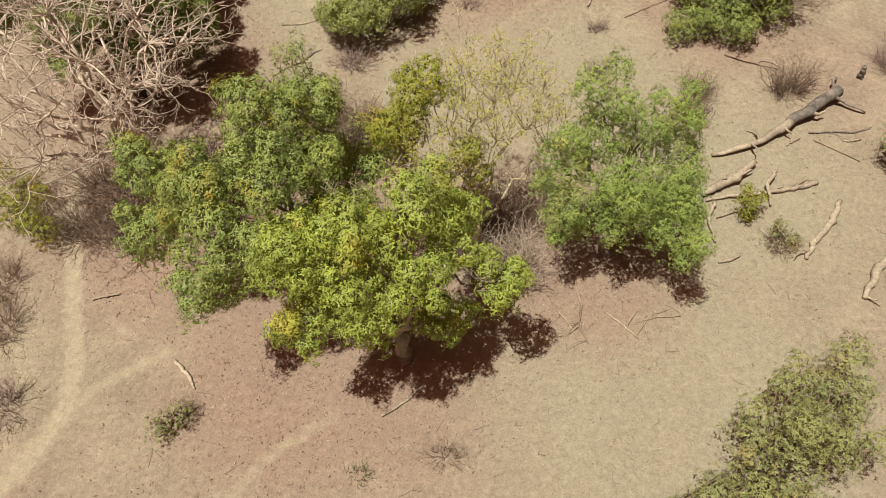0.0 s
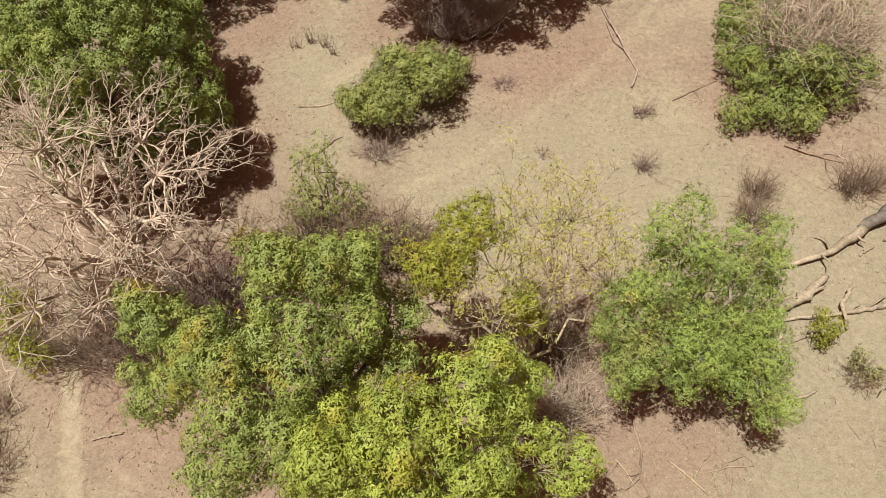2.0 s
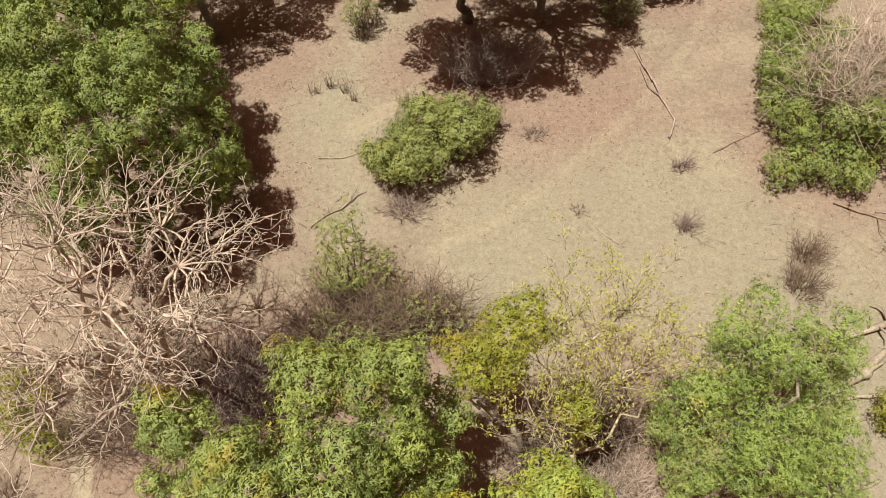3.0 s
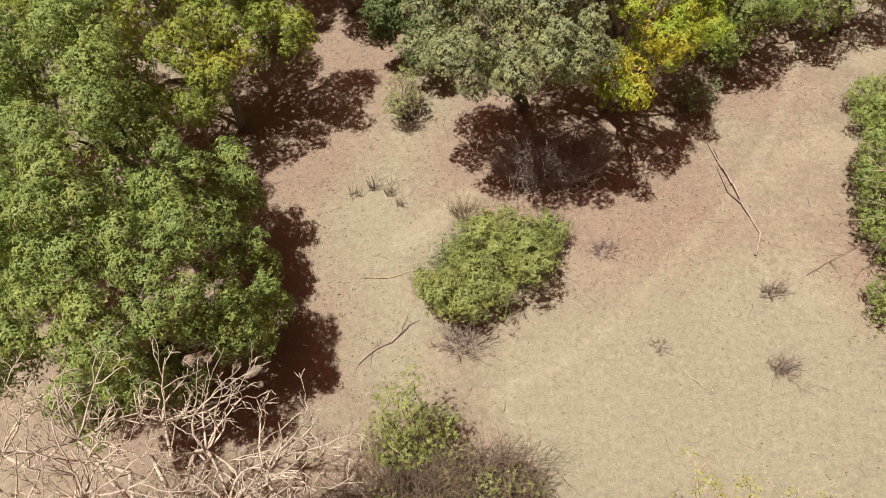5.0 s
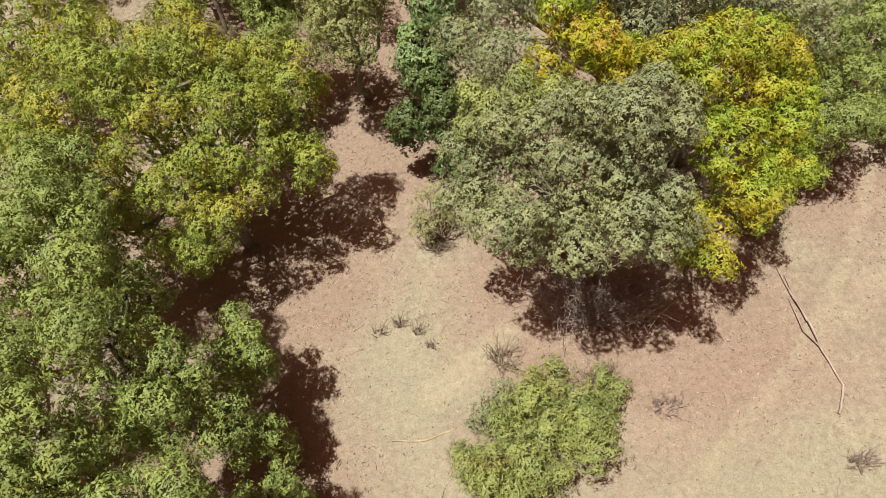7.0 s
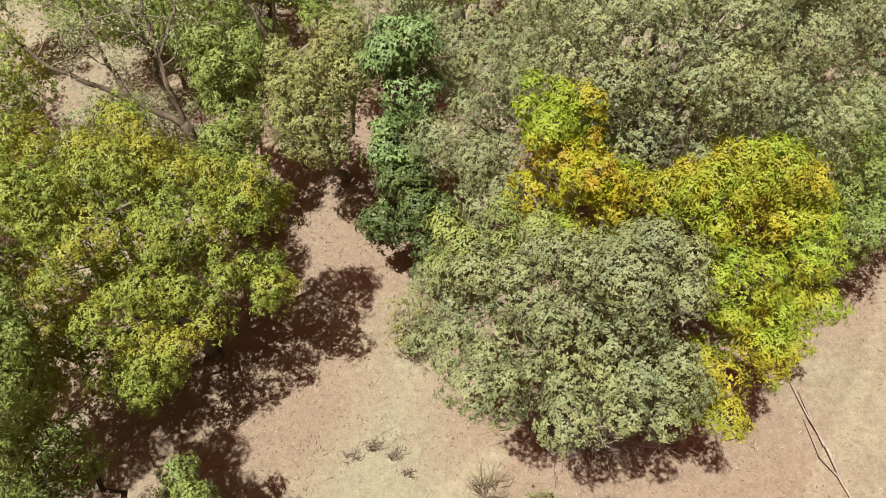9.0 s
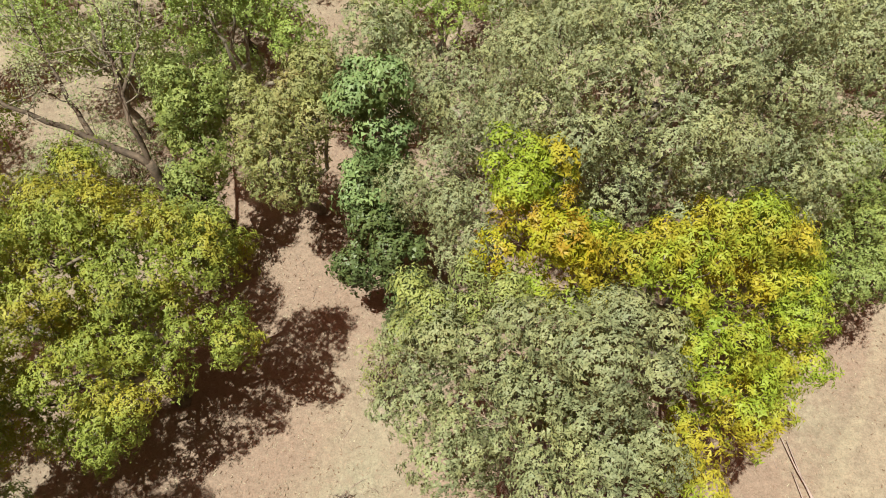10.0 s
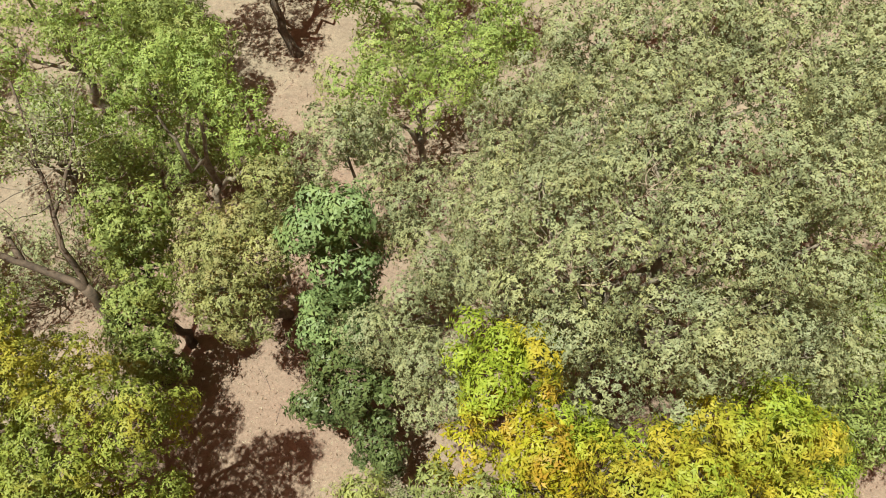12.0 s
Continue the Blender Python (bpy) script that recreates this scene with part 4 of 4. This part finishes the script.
# ---- shrubs ----
shrub("thin grey-green thicket below the leaning tree", (-12.4, 32.8), [(-12.2, 32.2, 1.6, 0.8), (-13.2, 32.6, 1.8, 0.9), (-12.6, 33.4, 1.6, 0.8), (-11.6, 33.2, 1.4, 0.7), (-13.8, 31.6, 1.6, 0.8), (-11.0, 32.4, 1.0, 0.6)], LEAF_GREYOLIVE, TWIG_BROWN, 111, (0.085, 0.035), 22, 5, stems=40)
shrub("fresh green thicket between far trees", (-11.0, 35.8), [
    (-11.0, 35.5, 1.7, 0.9), (-12.0, 36.2, 1.8, 0.9), (-10.2, 36.4, 1.6, 0.85), (-9.3, 35.8, 1.4, 0.8), (-13.0, 36.8, 1.6, 0.9)], LEAF_FOREST, TWIG_BROWN, 58, (0.11, 0.045), 34, 6)
shrub("round green shrub alone on the straw clearing", (-2.6, 19.95), [
    (-2.2, 20.75, 1.5, 0.75), (-3.5, 19.55, 1.4, 0.7), (-2.7, 19.35, 1.3, 0.65), (-1.7, 20.25, 1.6, 0.7), (-3.2, 20.75, 0.8, 0.6), (-2.6, 20.05, 1.6, 0.75), (-1.3, 20.75, 1.0, 0.6), (-1, 21.35, 0.8, 0.5), (-2.3, 21.75, 0.7, 0.5), (-4, 19.95, 1.1, 0.55)], LEAF_YELLOWGREEN, TWIG_BROWN, 41, (0.12, 0.042), 44, 6, ragged=0.8)
shrub("dense shrub with grey bare twigs in its crown", (8.8, 20.4), [
    (7.8, 21.7, 1.2, 0.8), (8.0, 19.4, 0.8, 0.7), (9.1, 20.0, 1.6, 0.9), (7.9, 20.4, 1.1, 0.8), (9.0, 18.9, 0.8, 0.7), (8.9, 21.2, 1.5, 0.9), (10.2, 19.6, 1.3, 0.9), (10.0, 21.0, 1.5, 0.9), (8.8, 22.3, 1.2, 0.8), (8.2, 23.2, 1.1, 0.8), (9.6, 22.8, 1.4, 0.9), (10.9, 22.0, 1.4, 0.9), (7.3, 19.2, 0.6, 0.5)], LEAF_FOREST, TWIG_MAUVE, 42, (0.095, 0.042), 42, 6, stems=40)
shrub("olive shrub with dusty leaves beside the trail", (6.7, 5.2), [
    (7.2, 6.4, 1.3, 0.75), (6.0, 5.4, 1.4, 0.8), (8.2, 6.3, 1.4, 0.8), (7.0, 5.3, 1.6, 0.85), (5.3, 4.1, 1.2, 0.75), (4.2, 3.5, 0.9, 0.65), (7.8, 5.2, 1.5, 0.85), (6.3, 4.1, 1.5, 0.8)], LEAF_DUSTY, TWIG_BROWN, 43, (0.085, 0.035), 36, 6, stems=60)
shrub("small fresh green shrub standing in dry brush", (-4.6, 15.75), [(-4.6, 16.05, 2.6, 0.65), (-4.8, 15.55, 2.0, 0.65), (-4.2, 15.75, 1.6, 0.65), (-5.2, 15.85, 1.3, 0.6), (-3.9, 16.15, 1.2, 0.5)], LEAF_YELLOWGREEN, TWIG_BROWN, 44, (0.085, 0.03), 26, 6, stems=30)
shrub("low brown-green shrub with thin leaves", (-3.3, 14.9), [(-3.6, 15.1, 1.2, 0.6), (-2.8, 14.8, 1.2, 0.65), (-4.9, 14.0, 1.4, 0.7), (-4.0, 13.8, 1.2, 0.7), (-2.2, 14.4, 1.0, 0.6)], LEAF_DUSTY, TWIG_BROWN, 45, (0.07, 0.03), 26, 5, stems=50)
shrub("small olive shrub with brown foot by the trees", (-4.85, 26.1), [(-4.9, 26.2, 0.9, 0.5), (-4.5, 26.5, 1.0, 0.45), (-5.2, 26.6, 0.8, 0.45), (-4.7, 26.9, 1.2, 0.5)], LEAF_DUSTY, TWIG_BROWN, 46, (0.09, 0.03), 24, 5, stems=30)
brush("brown dry stems at the foot of a small shrub", (-4.8, 26.0), (0.4, 0.3, 0.5), 60, TWIG_BROWN, 105)
shrub("ochre and green scrub beside the trail", (-11.9, 12.2), [(-11.6, 12.0, 0.6, 0.6), (-12.4, 12.5, 0.7, 0.6), (-12.8, 13.4, 0.8, 0.7), (-12.0, 13.2, 0.6, 0.5)], LEAF_OCHRE, TWIG_BROWN, 47, (0.08, 0.035), 40, 5)
shrub("low sparse shrub on bare soil", (-7.2, 6.4), [(-7.2, 6.4, 0.35, 0.45), (-6.9, 6.7, 0.3, 0.35)], LEAF_DUSTY, TWIG_BROWN, 48, (0.06, 0.028), 36, 5)
shrub("green sapling growing among fallen branches", (7.9, 12.1), [(7.85, 12.1, 0.65, 0.34), (7.75, 11.8, 0.35, 0.25)], LEAF_OCHRE, TWIG_BROWN, 49, (0.09, 0.04), 46, 5, stems=6)
shrub("thin green sapling beside the fallen branches", (8.5, 11.2), [(8.4, 11.2, 0.35, 0.3), (8.7, 10.9, 0.25, 0.3)], LEAF_DUSTY, TWIG_BROWN, 50, (0.08, 0.035), 34, 5, stems=6)
shrub("dark green shrub at the clearing's edge", (12.4, 13.6), [(12.3, 13.7, 0.9, 0.6), (12.9, 13.3, 1.0, 0.7), (13.2, 14.0, 1.0, 0.7)], LEAF_FOREST, TWIG_BROWN, 51, (0.08, 0.035), 46, 5)
shrub("low grey-green shrub at the shade's edge", (3.9, 26.2), [(3.8, 26.1, 0.7, 0.5), (4.2, 26.5, 0.6, 0.45), (3.6, 26.6, 0.7, 0.45)], LEAF_GREY, TWIG_BROWN, 52, (0.08, 0.035), 46, 5)
brush("leafless mauve brush in the grove's shade", (-0.8, 23.8), (1.5, 0.7, 1.5), 320, TWIG_MAUVE, 61, 0.014)
brush("reddish dry brush at the ochre tree's foot", (-0.4, 11.0), (0.7, 0.6, 1.3), 130, TWIG_BROWN, 71)
brush("tangle of dry grey-brown twigs under the trees", (1.2, 10.3), (0.8, 0.6, 1.8), 150, BARK_BLEACHED, 62, 0.01)
brush("reddish leafless brush behind the leafy trees", (1.1, 11.8), (1.0, 0.9, 1.4), 170, TWIG_BROWN, 72)
brush("dry brown brush around the green shrub", (-4.7, 14.4), (1.5, 0.9, 1.9), 480, TWIG_BROWN, 63, 0.011)
brush("dry grey-brown brush beside the ochre tree", (-2.8, 14.9), (1.0, 0.7, 1.6), 260, TWIG_BROWN, 73, 0.011)
brush("mauve leafless brush beside the bleached tree", (-7.0, 13.0), (0.6, 0.9, 1.8), 280, TWIG_MAUVE, 64, 0.013)
brush("reddish brush under the bleached tree's western limbs", (-10.4, 12.3), (1.5, 1.0, 1.1), 230, TWIG_BROWN, 100)
brush("brown brush under the bleached tree", (-8.9, 12.2), (1.2, 0.7, 0.8), 120, TWIG_BROWN, 74)
brush("dense reddish brush in the bleached tree's shade", (-9.9, 13.8), (1.9, 1.3, 1.2), 260, TWIG_BROWN, 106, forks=2)
brush("dark brown brush at the bleached tree's foot", (-7.8, 13.5), (1.5, 1.2, 1.2), 200, TWIG_BROWN, 107, forks=2)
brush("grey bare twigs in a dense shrub", (9.7, 21.1), (1.5, 1.2, 3.1), 420, BARK_BLEACHED, 75, 0.017)
shrub("dark green shrub by the eastern shade", (9.4, 25.4), [(9.0, 25.0, 0.9, 0.7), (9.8, 25.8, 1.0, 0.8), (8.8, 26.0, 0.8, 0.6)], LEAF_DEEP, TWIG_BROWN, 53, (0.085, 0.038), 50, 5)
brush("mauve leafless brush at the clearing's edge", (13.6, 17.4), (0.6, 0.6, 1.0), 90, TWIG_MAUVE, 99)
brush("brown dry scrub around a low shrub", (-6.9, 6.7), (0.5, 0.45, 0.35), 70, TWIG_BROWN, 77, 0.006)
brush("brown dry scrub on open soil", (-0.6, 5.5), (0.5, 0.4, 0.3), 60, TWIG_BROWN, 78, 0.006)
brush("tuft of green grass blades", (-2.6, 5.1), (0.28, 0.3, 0.5), 30, TWIG_GREEN, 79, 0.008, forks=0, name="grass_tuft", category="grass")
brush("brown leafless scrub along the trail", (-12.0, 9.2), (0.5, 0.9, 0.6), 90, TWIG_BROWN, 80)
brush("brown scrub at the trail's edge", (-12.4, 10.6), (0.5, 0.9, 0.6), 90, TWIG_BROWN, 76)
brush("reddish dry stems on open ground", (10.2, 16.6), (0.8, 0.55, 1.0), 120, TWIG_BROWN, 65)
brush("dry brown stems beside the feathery tree", (7.0, 15.6), (0.5, 0.8, 0.9), 80, TWIG_BROWN, 66)
brush("dark leafless brush beside the trail", (-11.3, 7.0), (0.5, 0.7, 0.8), 70, TWIG_MAUVE, 67)
for x, y, h, seed in ((-6.3, 23.5, 0.6, 68), (-5.8, 23.7, 0.8, 102), (-5.3, 23.5, 0.75, 103), (-5.0, 23.1, 0.5, 104)):
    brush("tuft of tall dry brown grass stalks", (x, y), (0.24, 0.18, h), 14, TWIG_MAUVE, seed, 0.009, 0.5, forks=1, name="dry_stalks", category="grass")
brush("tuft of pale dry grass stalks", (-3.2, 22.6), (0.4, 0.5, 0.8), 70, TWIG_STRAW, 69, 0.008, forks=1, name="dry_stalks", category="grass")
shrub("small grey-green shrub beside the round one", (-3.6, 21.2), [(-3.6, 21.2, 0.6, 0.45), (-3.3, 21.4, 0.7, 0.4), (-3.8, 21.0, 0.4, 0.35)], LEAF_GREY, TWIG_BROWN, 59, (0.08, 0.035), 46, 5)
brush("dry brown stems behind the round shrub", (-0.9, 21.9), (0.5, 0.35, 0.8), 60, TWIG_BROWN, 101)
brush("mauve twigs below the round shrub", (-3.3, 18.6), (0.7, 0.5, 0.6), 80, TWIG_MAUVE, 70)

brush("small grey dry plant on the straw", (4.39, 17.62), (0.35, 0.3, 0.7), 45, TWIG_MAUVE, 130, 0.008)
brush("brown dry scrub at the feathery tree's back", (7.42, 16.54), (0.5, 0.4, 0.9), 70, TWIG_BROWN, 131, 0.008)
brush("low mauve scrub by the pale bare patch", (4.74, 19.81), (0.4, 0.3, 0.4), 50, TWIG_MAUVE, 132, 0.008)
brush("dark brown scrub beside the thin sapling", (8.46, 10.93), (0.5, 0.4, 0.35), 80, TWIG_BROWN, 133, 0.008)
brush("small dry tuft in the straw", (1.52, 18.37), (0.25, 0.2, 0.3), 24, TWIG_MAUVE, 134, 0.008)
brush("low mauve scrub in fallen leaves", (0.52, 21.27), (0.4, 0.3, 0.4), 50, TWIG_MAUVE, 135, 0.008)

# ---- fallen wood ----
wood("fallen_log", "fallen dead trunk with a dark weathered butt", [(11.5, 16.2, 0.35), (10.4, 15.5, 0.3), (9.5, 14.9, 0.25), (8.7, 14.4, 0.2), (7.3, 14.1, 0.1)], [0.17, 0.16, 0.13, 0.09, 0.05], WOOD_BLEACHED, 81, stubs=5, butt=9)
wood("fallen_branch", "bleached barkless branch on dry ground", [(8.4, 13.7, 0.2), (7.7, 13.15, 0.2), (7.2, 12.9, 0.15), (6.7, 12.7, 0.1)], [0.08, 0.13, 0.12, 0.08], WOOD_BLEACHED, 82, stubs=3, group="bleached fallen branches")
wood("fallen_branch", "bleached barkless branch on dry ground", [(10.0, 12.95, 0.1), (9.3, 12.75, 0.1), (8.6, 12.65, 0.1), (7.6, 12.6, 0.1), (6.8, 12.5, 0.05)], [0.07, 0.06, 0.05, 0.05, 0.03], WOOD_BLEACHED, 83, stubs=3, group="bleached fallen branches")
wood("fallen_branch", "forked bleached branch leaning among others", [(8.9, 13.3, 0.25), (8.55, 12.9, 0.25), (8.5, 12.2, 0.1)], [0.05, 0.06, 0.03], WOOD_BLEACHED, 84, group="bleached fallen branches")
wood("fallen_branch", "thin bleached branch on dry ground", [(7.0, 12.4, 0.1), (6.75, 11.9, 0.1), (6.75, 11.1, 0.05)], [0.06, 0.05, 0.03], WOOD_BLEACHED, 85, group="bleached fallen branches")
wood("fallen_branch", "long bleached log piece on dry ground", [(10.45, 12.3, 0.08), (10.0, 11.6, 0.08), (9.3, 10.9, 0.08), (9.0, 10.45, 0.06)], [0.06, 0.1, 0.08, 0.05], WOOD_BLEACHED, 86, stubs=1, group="bleached fallen branches")
wood("fallen_branch", "long bleached log piece on dry ground", [(11.3, 10.6, 0.08), (10.7, 10.0, 0.08), (10.1, 9.2, 0.08)], [0.1, 0.12, 0.06], WOOD_BLEACHED, 87, stubs=1, group="bleached fallen branches")
wood("stump", "small dark upright stump of dead wood", [(12.5, 17.0, -0.1), (12.52, 17.05, 0.25), (12.48, 17.02, 0.5)], [0.1, 0.09, 0.06], WOOD_CHARRED, 98, 8, category="stump")
wood("stick", "short bleached stick on dry ground", [(-7.4, 8.15, 0.05), (-7.0, 7.75, 0.05), (-6.75, 7.35, 0.05)], [0.045, 0.055, 0.022], WOOD_BLEACHED, 88, category="stick")
wood("stick", "short pale stick beside the trail", [(-9.95, 10.0, 0.04), (-9.6, 10.1, 0.04), (-9.25, 10.15, 0.04)], [0.02, 0.032, 0.018], WOOD_BLEACHED, 89, category="stick")
forked = wood("stick", "long forked dry branch lying in the clearing", [(4.57, 20.96, 0.05), (4.87, 21.64, 0.06), (4.65, 22.47, 0.08), (4.49, 23.4, 0.1)], [0.035, 0.026, 0.03, 0.034], TWIG_MAUVE, 90, 6, category="stick")
for k, prong in enumerate(([(4.49, 23.4, 0.1), (4.3, 24.0, 0.12), (4.12, 24.96, 0.07)], [(4.47, 23.35, 0.1), (4.36, 23.9, 0.1), (4.27, 24.7, 0.06)], [(4.6, 22.65, 0.08), (4.3, 23.1, 0.1), (4.2, 24.0, 0.08)])):
    prong = np.array(prong) - np.array((4.57, 20.96, 0.0))
    prong = np.stack([np.interp(np.linspace(0, 2, 7), (0, 1, 2), prong[:, j]) for j in range(3)], 1)
    child("branch", mesh_of("branch", *tubes([(prong, np.linspace(0.024, 0.009, 7))], 6), TWIG_MAUVE, True), forked.children[0])
wood("stick", "short dry stick beside the shrub", [(-5.95, 20.7, 0.04), (-5.2, 20.65, 0.05), (-4.4, 20.95, 0.04)], [0.02, 0.03, 0.025], TWIG_STRAW, 91, 6, category="stick")
wood("stick", "crooked dry stick near the shrub", [(-6.0, 18.15, 0.04), (-5.6, 18.55, 0.05), (-5.1, 18.8, 0.05), (-4.75, 19.2, 0.06), (-4.45, 19.35, 0.04)], [0.016, 0.022, 0.026, 0.022, 0.014], TWIG_MAUVE, 92, 6, category="stick", stubs=5)
wood("stick", "forked dry sticks on open ground", [(3.5, 9.1, 0.04), (3.9, 8.7, 0.04), (4.25, 8.3, 0.04)], [0.015, 0.025, 0.02], TWIG_STRAW, 93, 6, category="stick", stubs=2)
wood("stick", "thin dry stick on open ground", [(4.2, 8.75, 0.04), (4.8, 8.9, 0.05), (5.4, 8.9, 0.04)], [0.02, 0.025, 0.015], TWIG_STRAW, 94, 6, category="stick", stubs=3)
wood("stick", "thin brown stems lying on open ground", [(2.84, 10.2, 0.05), (2.95, 9.3, 0.04), (2.8, 8.7, 0.04), (3.0, 8.2, 0.03)], [0.03, 0.028, 0.02, 0.012], TWIG_BROWN, 109, 6, category="stick", stubs=6)
wood("stick", "thin pale stick on open ground", [(2.3, 9.2, 0.03), (2.5, 8.9, 0.04), (2.77, 8.35, 0.03)], [0.012, 0.016, 0.01], TWIG_STRAW, 110, 6, category="stick", stubs=2)
wood("stick", "dry stick half in the tree's shade", [(-2.15, 6.5, 0.04), (-1.6, 6.8, 0.05), (-1.1, 7.3, 0.04)], [0.03, 0.03, 0.02], WOOD_BLEACHED, 95, 6, category="stick")
wood("stick", "bleached stick near the fallen branches", [(6.7, 10.45, 0.04), (7.0, 10.5, 0.05), (7.3, 10.65, 0.04)], [0.03, 0.05, 0.03], WOOD_BLEACHED, 96, 6, category="stick")
wood("stick", "thin pale stick in the straw", [(1.95, 17.8, 0.04), (2.2, 17.5, 0.04), (2.5, 17.2, 0.04)], [0.012, 0.018, 0.012], TWIG_STRAW, 97, 6, category="stick")

wood("stick", "dry broken branch lying by the dense shrub", [(8.62, 18.31, 0.05), (9.26, 17.94, 0.05), (10.12, 17.54, 0.05)], [0.02, 0.03, 0.022], TWIG_BROWN, 120, 6, category="stick", stubs=4)
wood("stick", "grey dry branch beside a broken one", [(9.67, 17.94, 0.05), (9.99, 17.89, 0.05), (10.19, 17.67, 0.05)], [0.025, 0.03, 0.02], TWIG_MAUVE, 121, 6, category="stick", stubs=2)
wood("stick", "thin dark branch lying beyond the dead trunk", [(10.31, 14.83, 0.05), (11.00, 14.84, 0.05), (11.63, 14.78, 0.05), (12.18, 14.94, 0.05)], [0.018, 0.022, 0.018, 0.012], WOOD_CHARRED, 122, 6, category="stick", stubs=2)
wood("stick", "long thin brown branch on dry ground", [(10.38, 14.55, 0.05), (10.86, 14.16, 0.05), (11.45, 13.68, 0.05)], [0.014, 0.018, 0.012], TWIG_BROWN, 123, 6, category="stick", stubs=2)
wood("stick", "short bleached chip of wood on dry ground", [(9.54, 14.38, 0.05), (9.77, 14.54, 0.05), (10.02, 14.67, 0.05)], [0.03, 0.045, 0.025], WOOD_BLEACHED, 124, 6, category="stick", stubs=0)
wood("stick", "short bleached piece on dry ground", [(11.21, 14.49, 0.05), (11.45, 14.46, 0.05), (11.75, 14.52, 0.05)], [0.025, 0.035, 0.025], WOOD_BLEACHED, 125, 6, category="stick", stubs=0)
wood("stick", "thin bleached branch among the fallen wood", [(6.96, 11.90, 0.05), (7.34, 12.04, 0.05), (7.68, 12.11, 0.05)], [0.02, 0.03, 0.02], WOOD_BLEACHED, 126, 6, category="stick", stubs=0)
wood("stick", "dry sticks lying by the pale bare patch", [(5.72, 20.28, 0.05), (6.50, 20.70, 0.05), (7.26, 21.06, 0.05)], [0.014, 0.024, 0.014], TWIG_BROWN, 127, 6, category="stick", stubs=4)

# ---- grass and litter ----
def scatter():
    rng = np.random.default_rng(71)
    cx, cy = rng.uniform(-15, 13, 15000), rng.uniform(2, 42, 15000)
    wide = 0.5 + 0.5 * np.sin(0.9 * cx + 1.3 * np.sin(0.7 * cy + 1)) * np.sin(1.1 * cy + 1.5 * np.sin(0.6 * cx))
    keep = (trail_at(cx, cy) < 0.4) & (rng.uniform(0, 1, 15000) < (0.3 + 0.7 * patches(cx, cy, STRAW_AT)) * (0.3 + 0.7 * wide))
    cx, cy = cx[keep], cy[keep]
    pick = rng.choice(len(cx), 52000, p=(lambda w: w / w.sum())(rng.uniform(0, 1, len(cx)) ** 3 + 0.1))
    x, y = cx[pick] + rng.normal(0, 0.11, len(pick)), cy[pick] + rng.normal(0, 0.11, len(pick))
    ex, ey = rng.uniform(-14, 13, 70000), rng.uniform(2, 32, 70000)
    open_ = (trail_at(ex, ey) < 0.4) & (rng.uniform(0, 1, 70000) < 0.75)
    x, y = np.concatenate([x, ex[open_]]), np.concatenate([y, ey[open_]])
    m = len(x)
    at = np.stack([x, y, height_at(x, y) - 0.004], 1)
    way = np.stack([rng.normal(0, 0.8, m), rng.normal(0, 0.8, m), rng.uniform(0.02, 0.28, m)], 1)
    face = rng.normal(0, 0.5, (m, 3)) + np.array((0, 0, 1.0))
    length = rng.uniform(0.05, 0.15, m)
    tagged(new("dry_grass", leaf_mesh("dry_grass", at, way, face, length, rng.uniform(0.008, 0.018, m), GRASS, 0.3)),
           "sparse straw-coloured dry grass on bare soil", "grass", kind="stuff")
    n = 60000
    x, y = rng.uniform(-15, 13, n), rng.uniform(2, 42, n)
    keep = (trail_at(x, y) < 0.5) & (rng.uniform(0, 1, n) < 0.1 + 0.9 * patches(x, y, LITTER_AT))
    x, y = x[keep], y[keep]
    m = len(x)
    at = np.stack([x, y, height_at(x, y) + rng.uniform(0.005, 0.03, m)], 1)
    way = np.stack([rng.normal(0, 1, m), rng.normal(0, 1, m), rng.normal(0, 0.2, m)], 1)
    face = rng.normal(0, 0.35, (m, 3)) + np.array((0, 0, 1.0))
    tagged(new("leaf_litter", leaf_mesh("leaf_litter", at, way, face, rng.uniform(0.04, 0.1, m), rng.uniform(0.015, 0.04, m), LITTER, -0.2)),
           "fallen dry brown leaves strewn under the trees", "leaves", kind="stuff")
    n = 1700
    x, y = rng.uniform(-15, 13, n), rng.uniform(2, 42, n)
    keep = (trail_at(x, y) < 0.4) & (rng.uniform(0, 1, n) < 0.4 + 0.6 * patches(x, y, LITTER_AT))
    sticks = []
    for px, py in zip(x[keep], y[keep]):
        a, q = rng.uniform(0, math.pi), rng.uniform(0.1, 0.45)
        h = float(height_at(np.array(px), np.array(py))) + 0.012
        sticks.append((bent((px, py, h), (px + q * math.cos(a), py + q * math.sin(a), h + rng.uniform(0, 0.05)), rng, 4, 0.06), np.linspace(0.007, 0.003, 4)))
    tagged(new("twig_litter", mesh_of("twig_litter", *tubes(sticks, 3), TWIG_MAUVE)), "small broken twigs strewn on dry ground", "twigs", kind="stuff")


scatter()
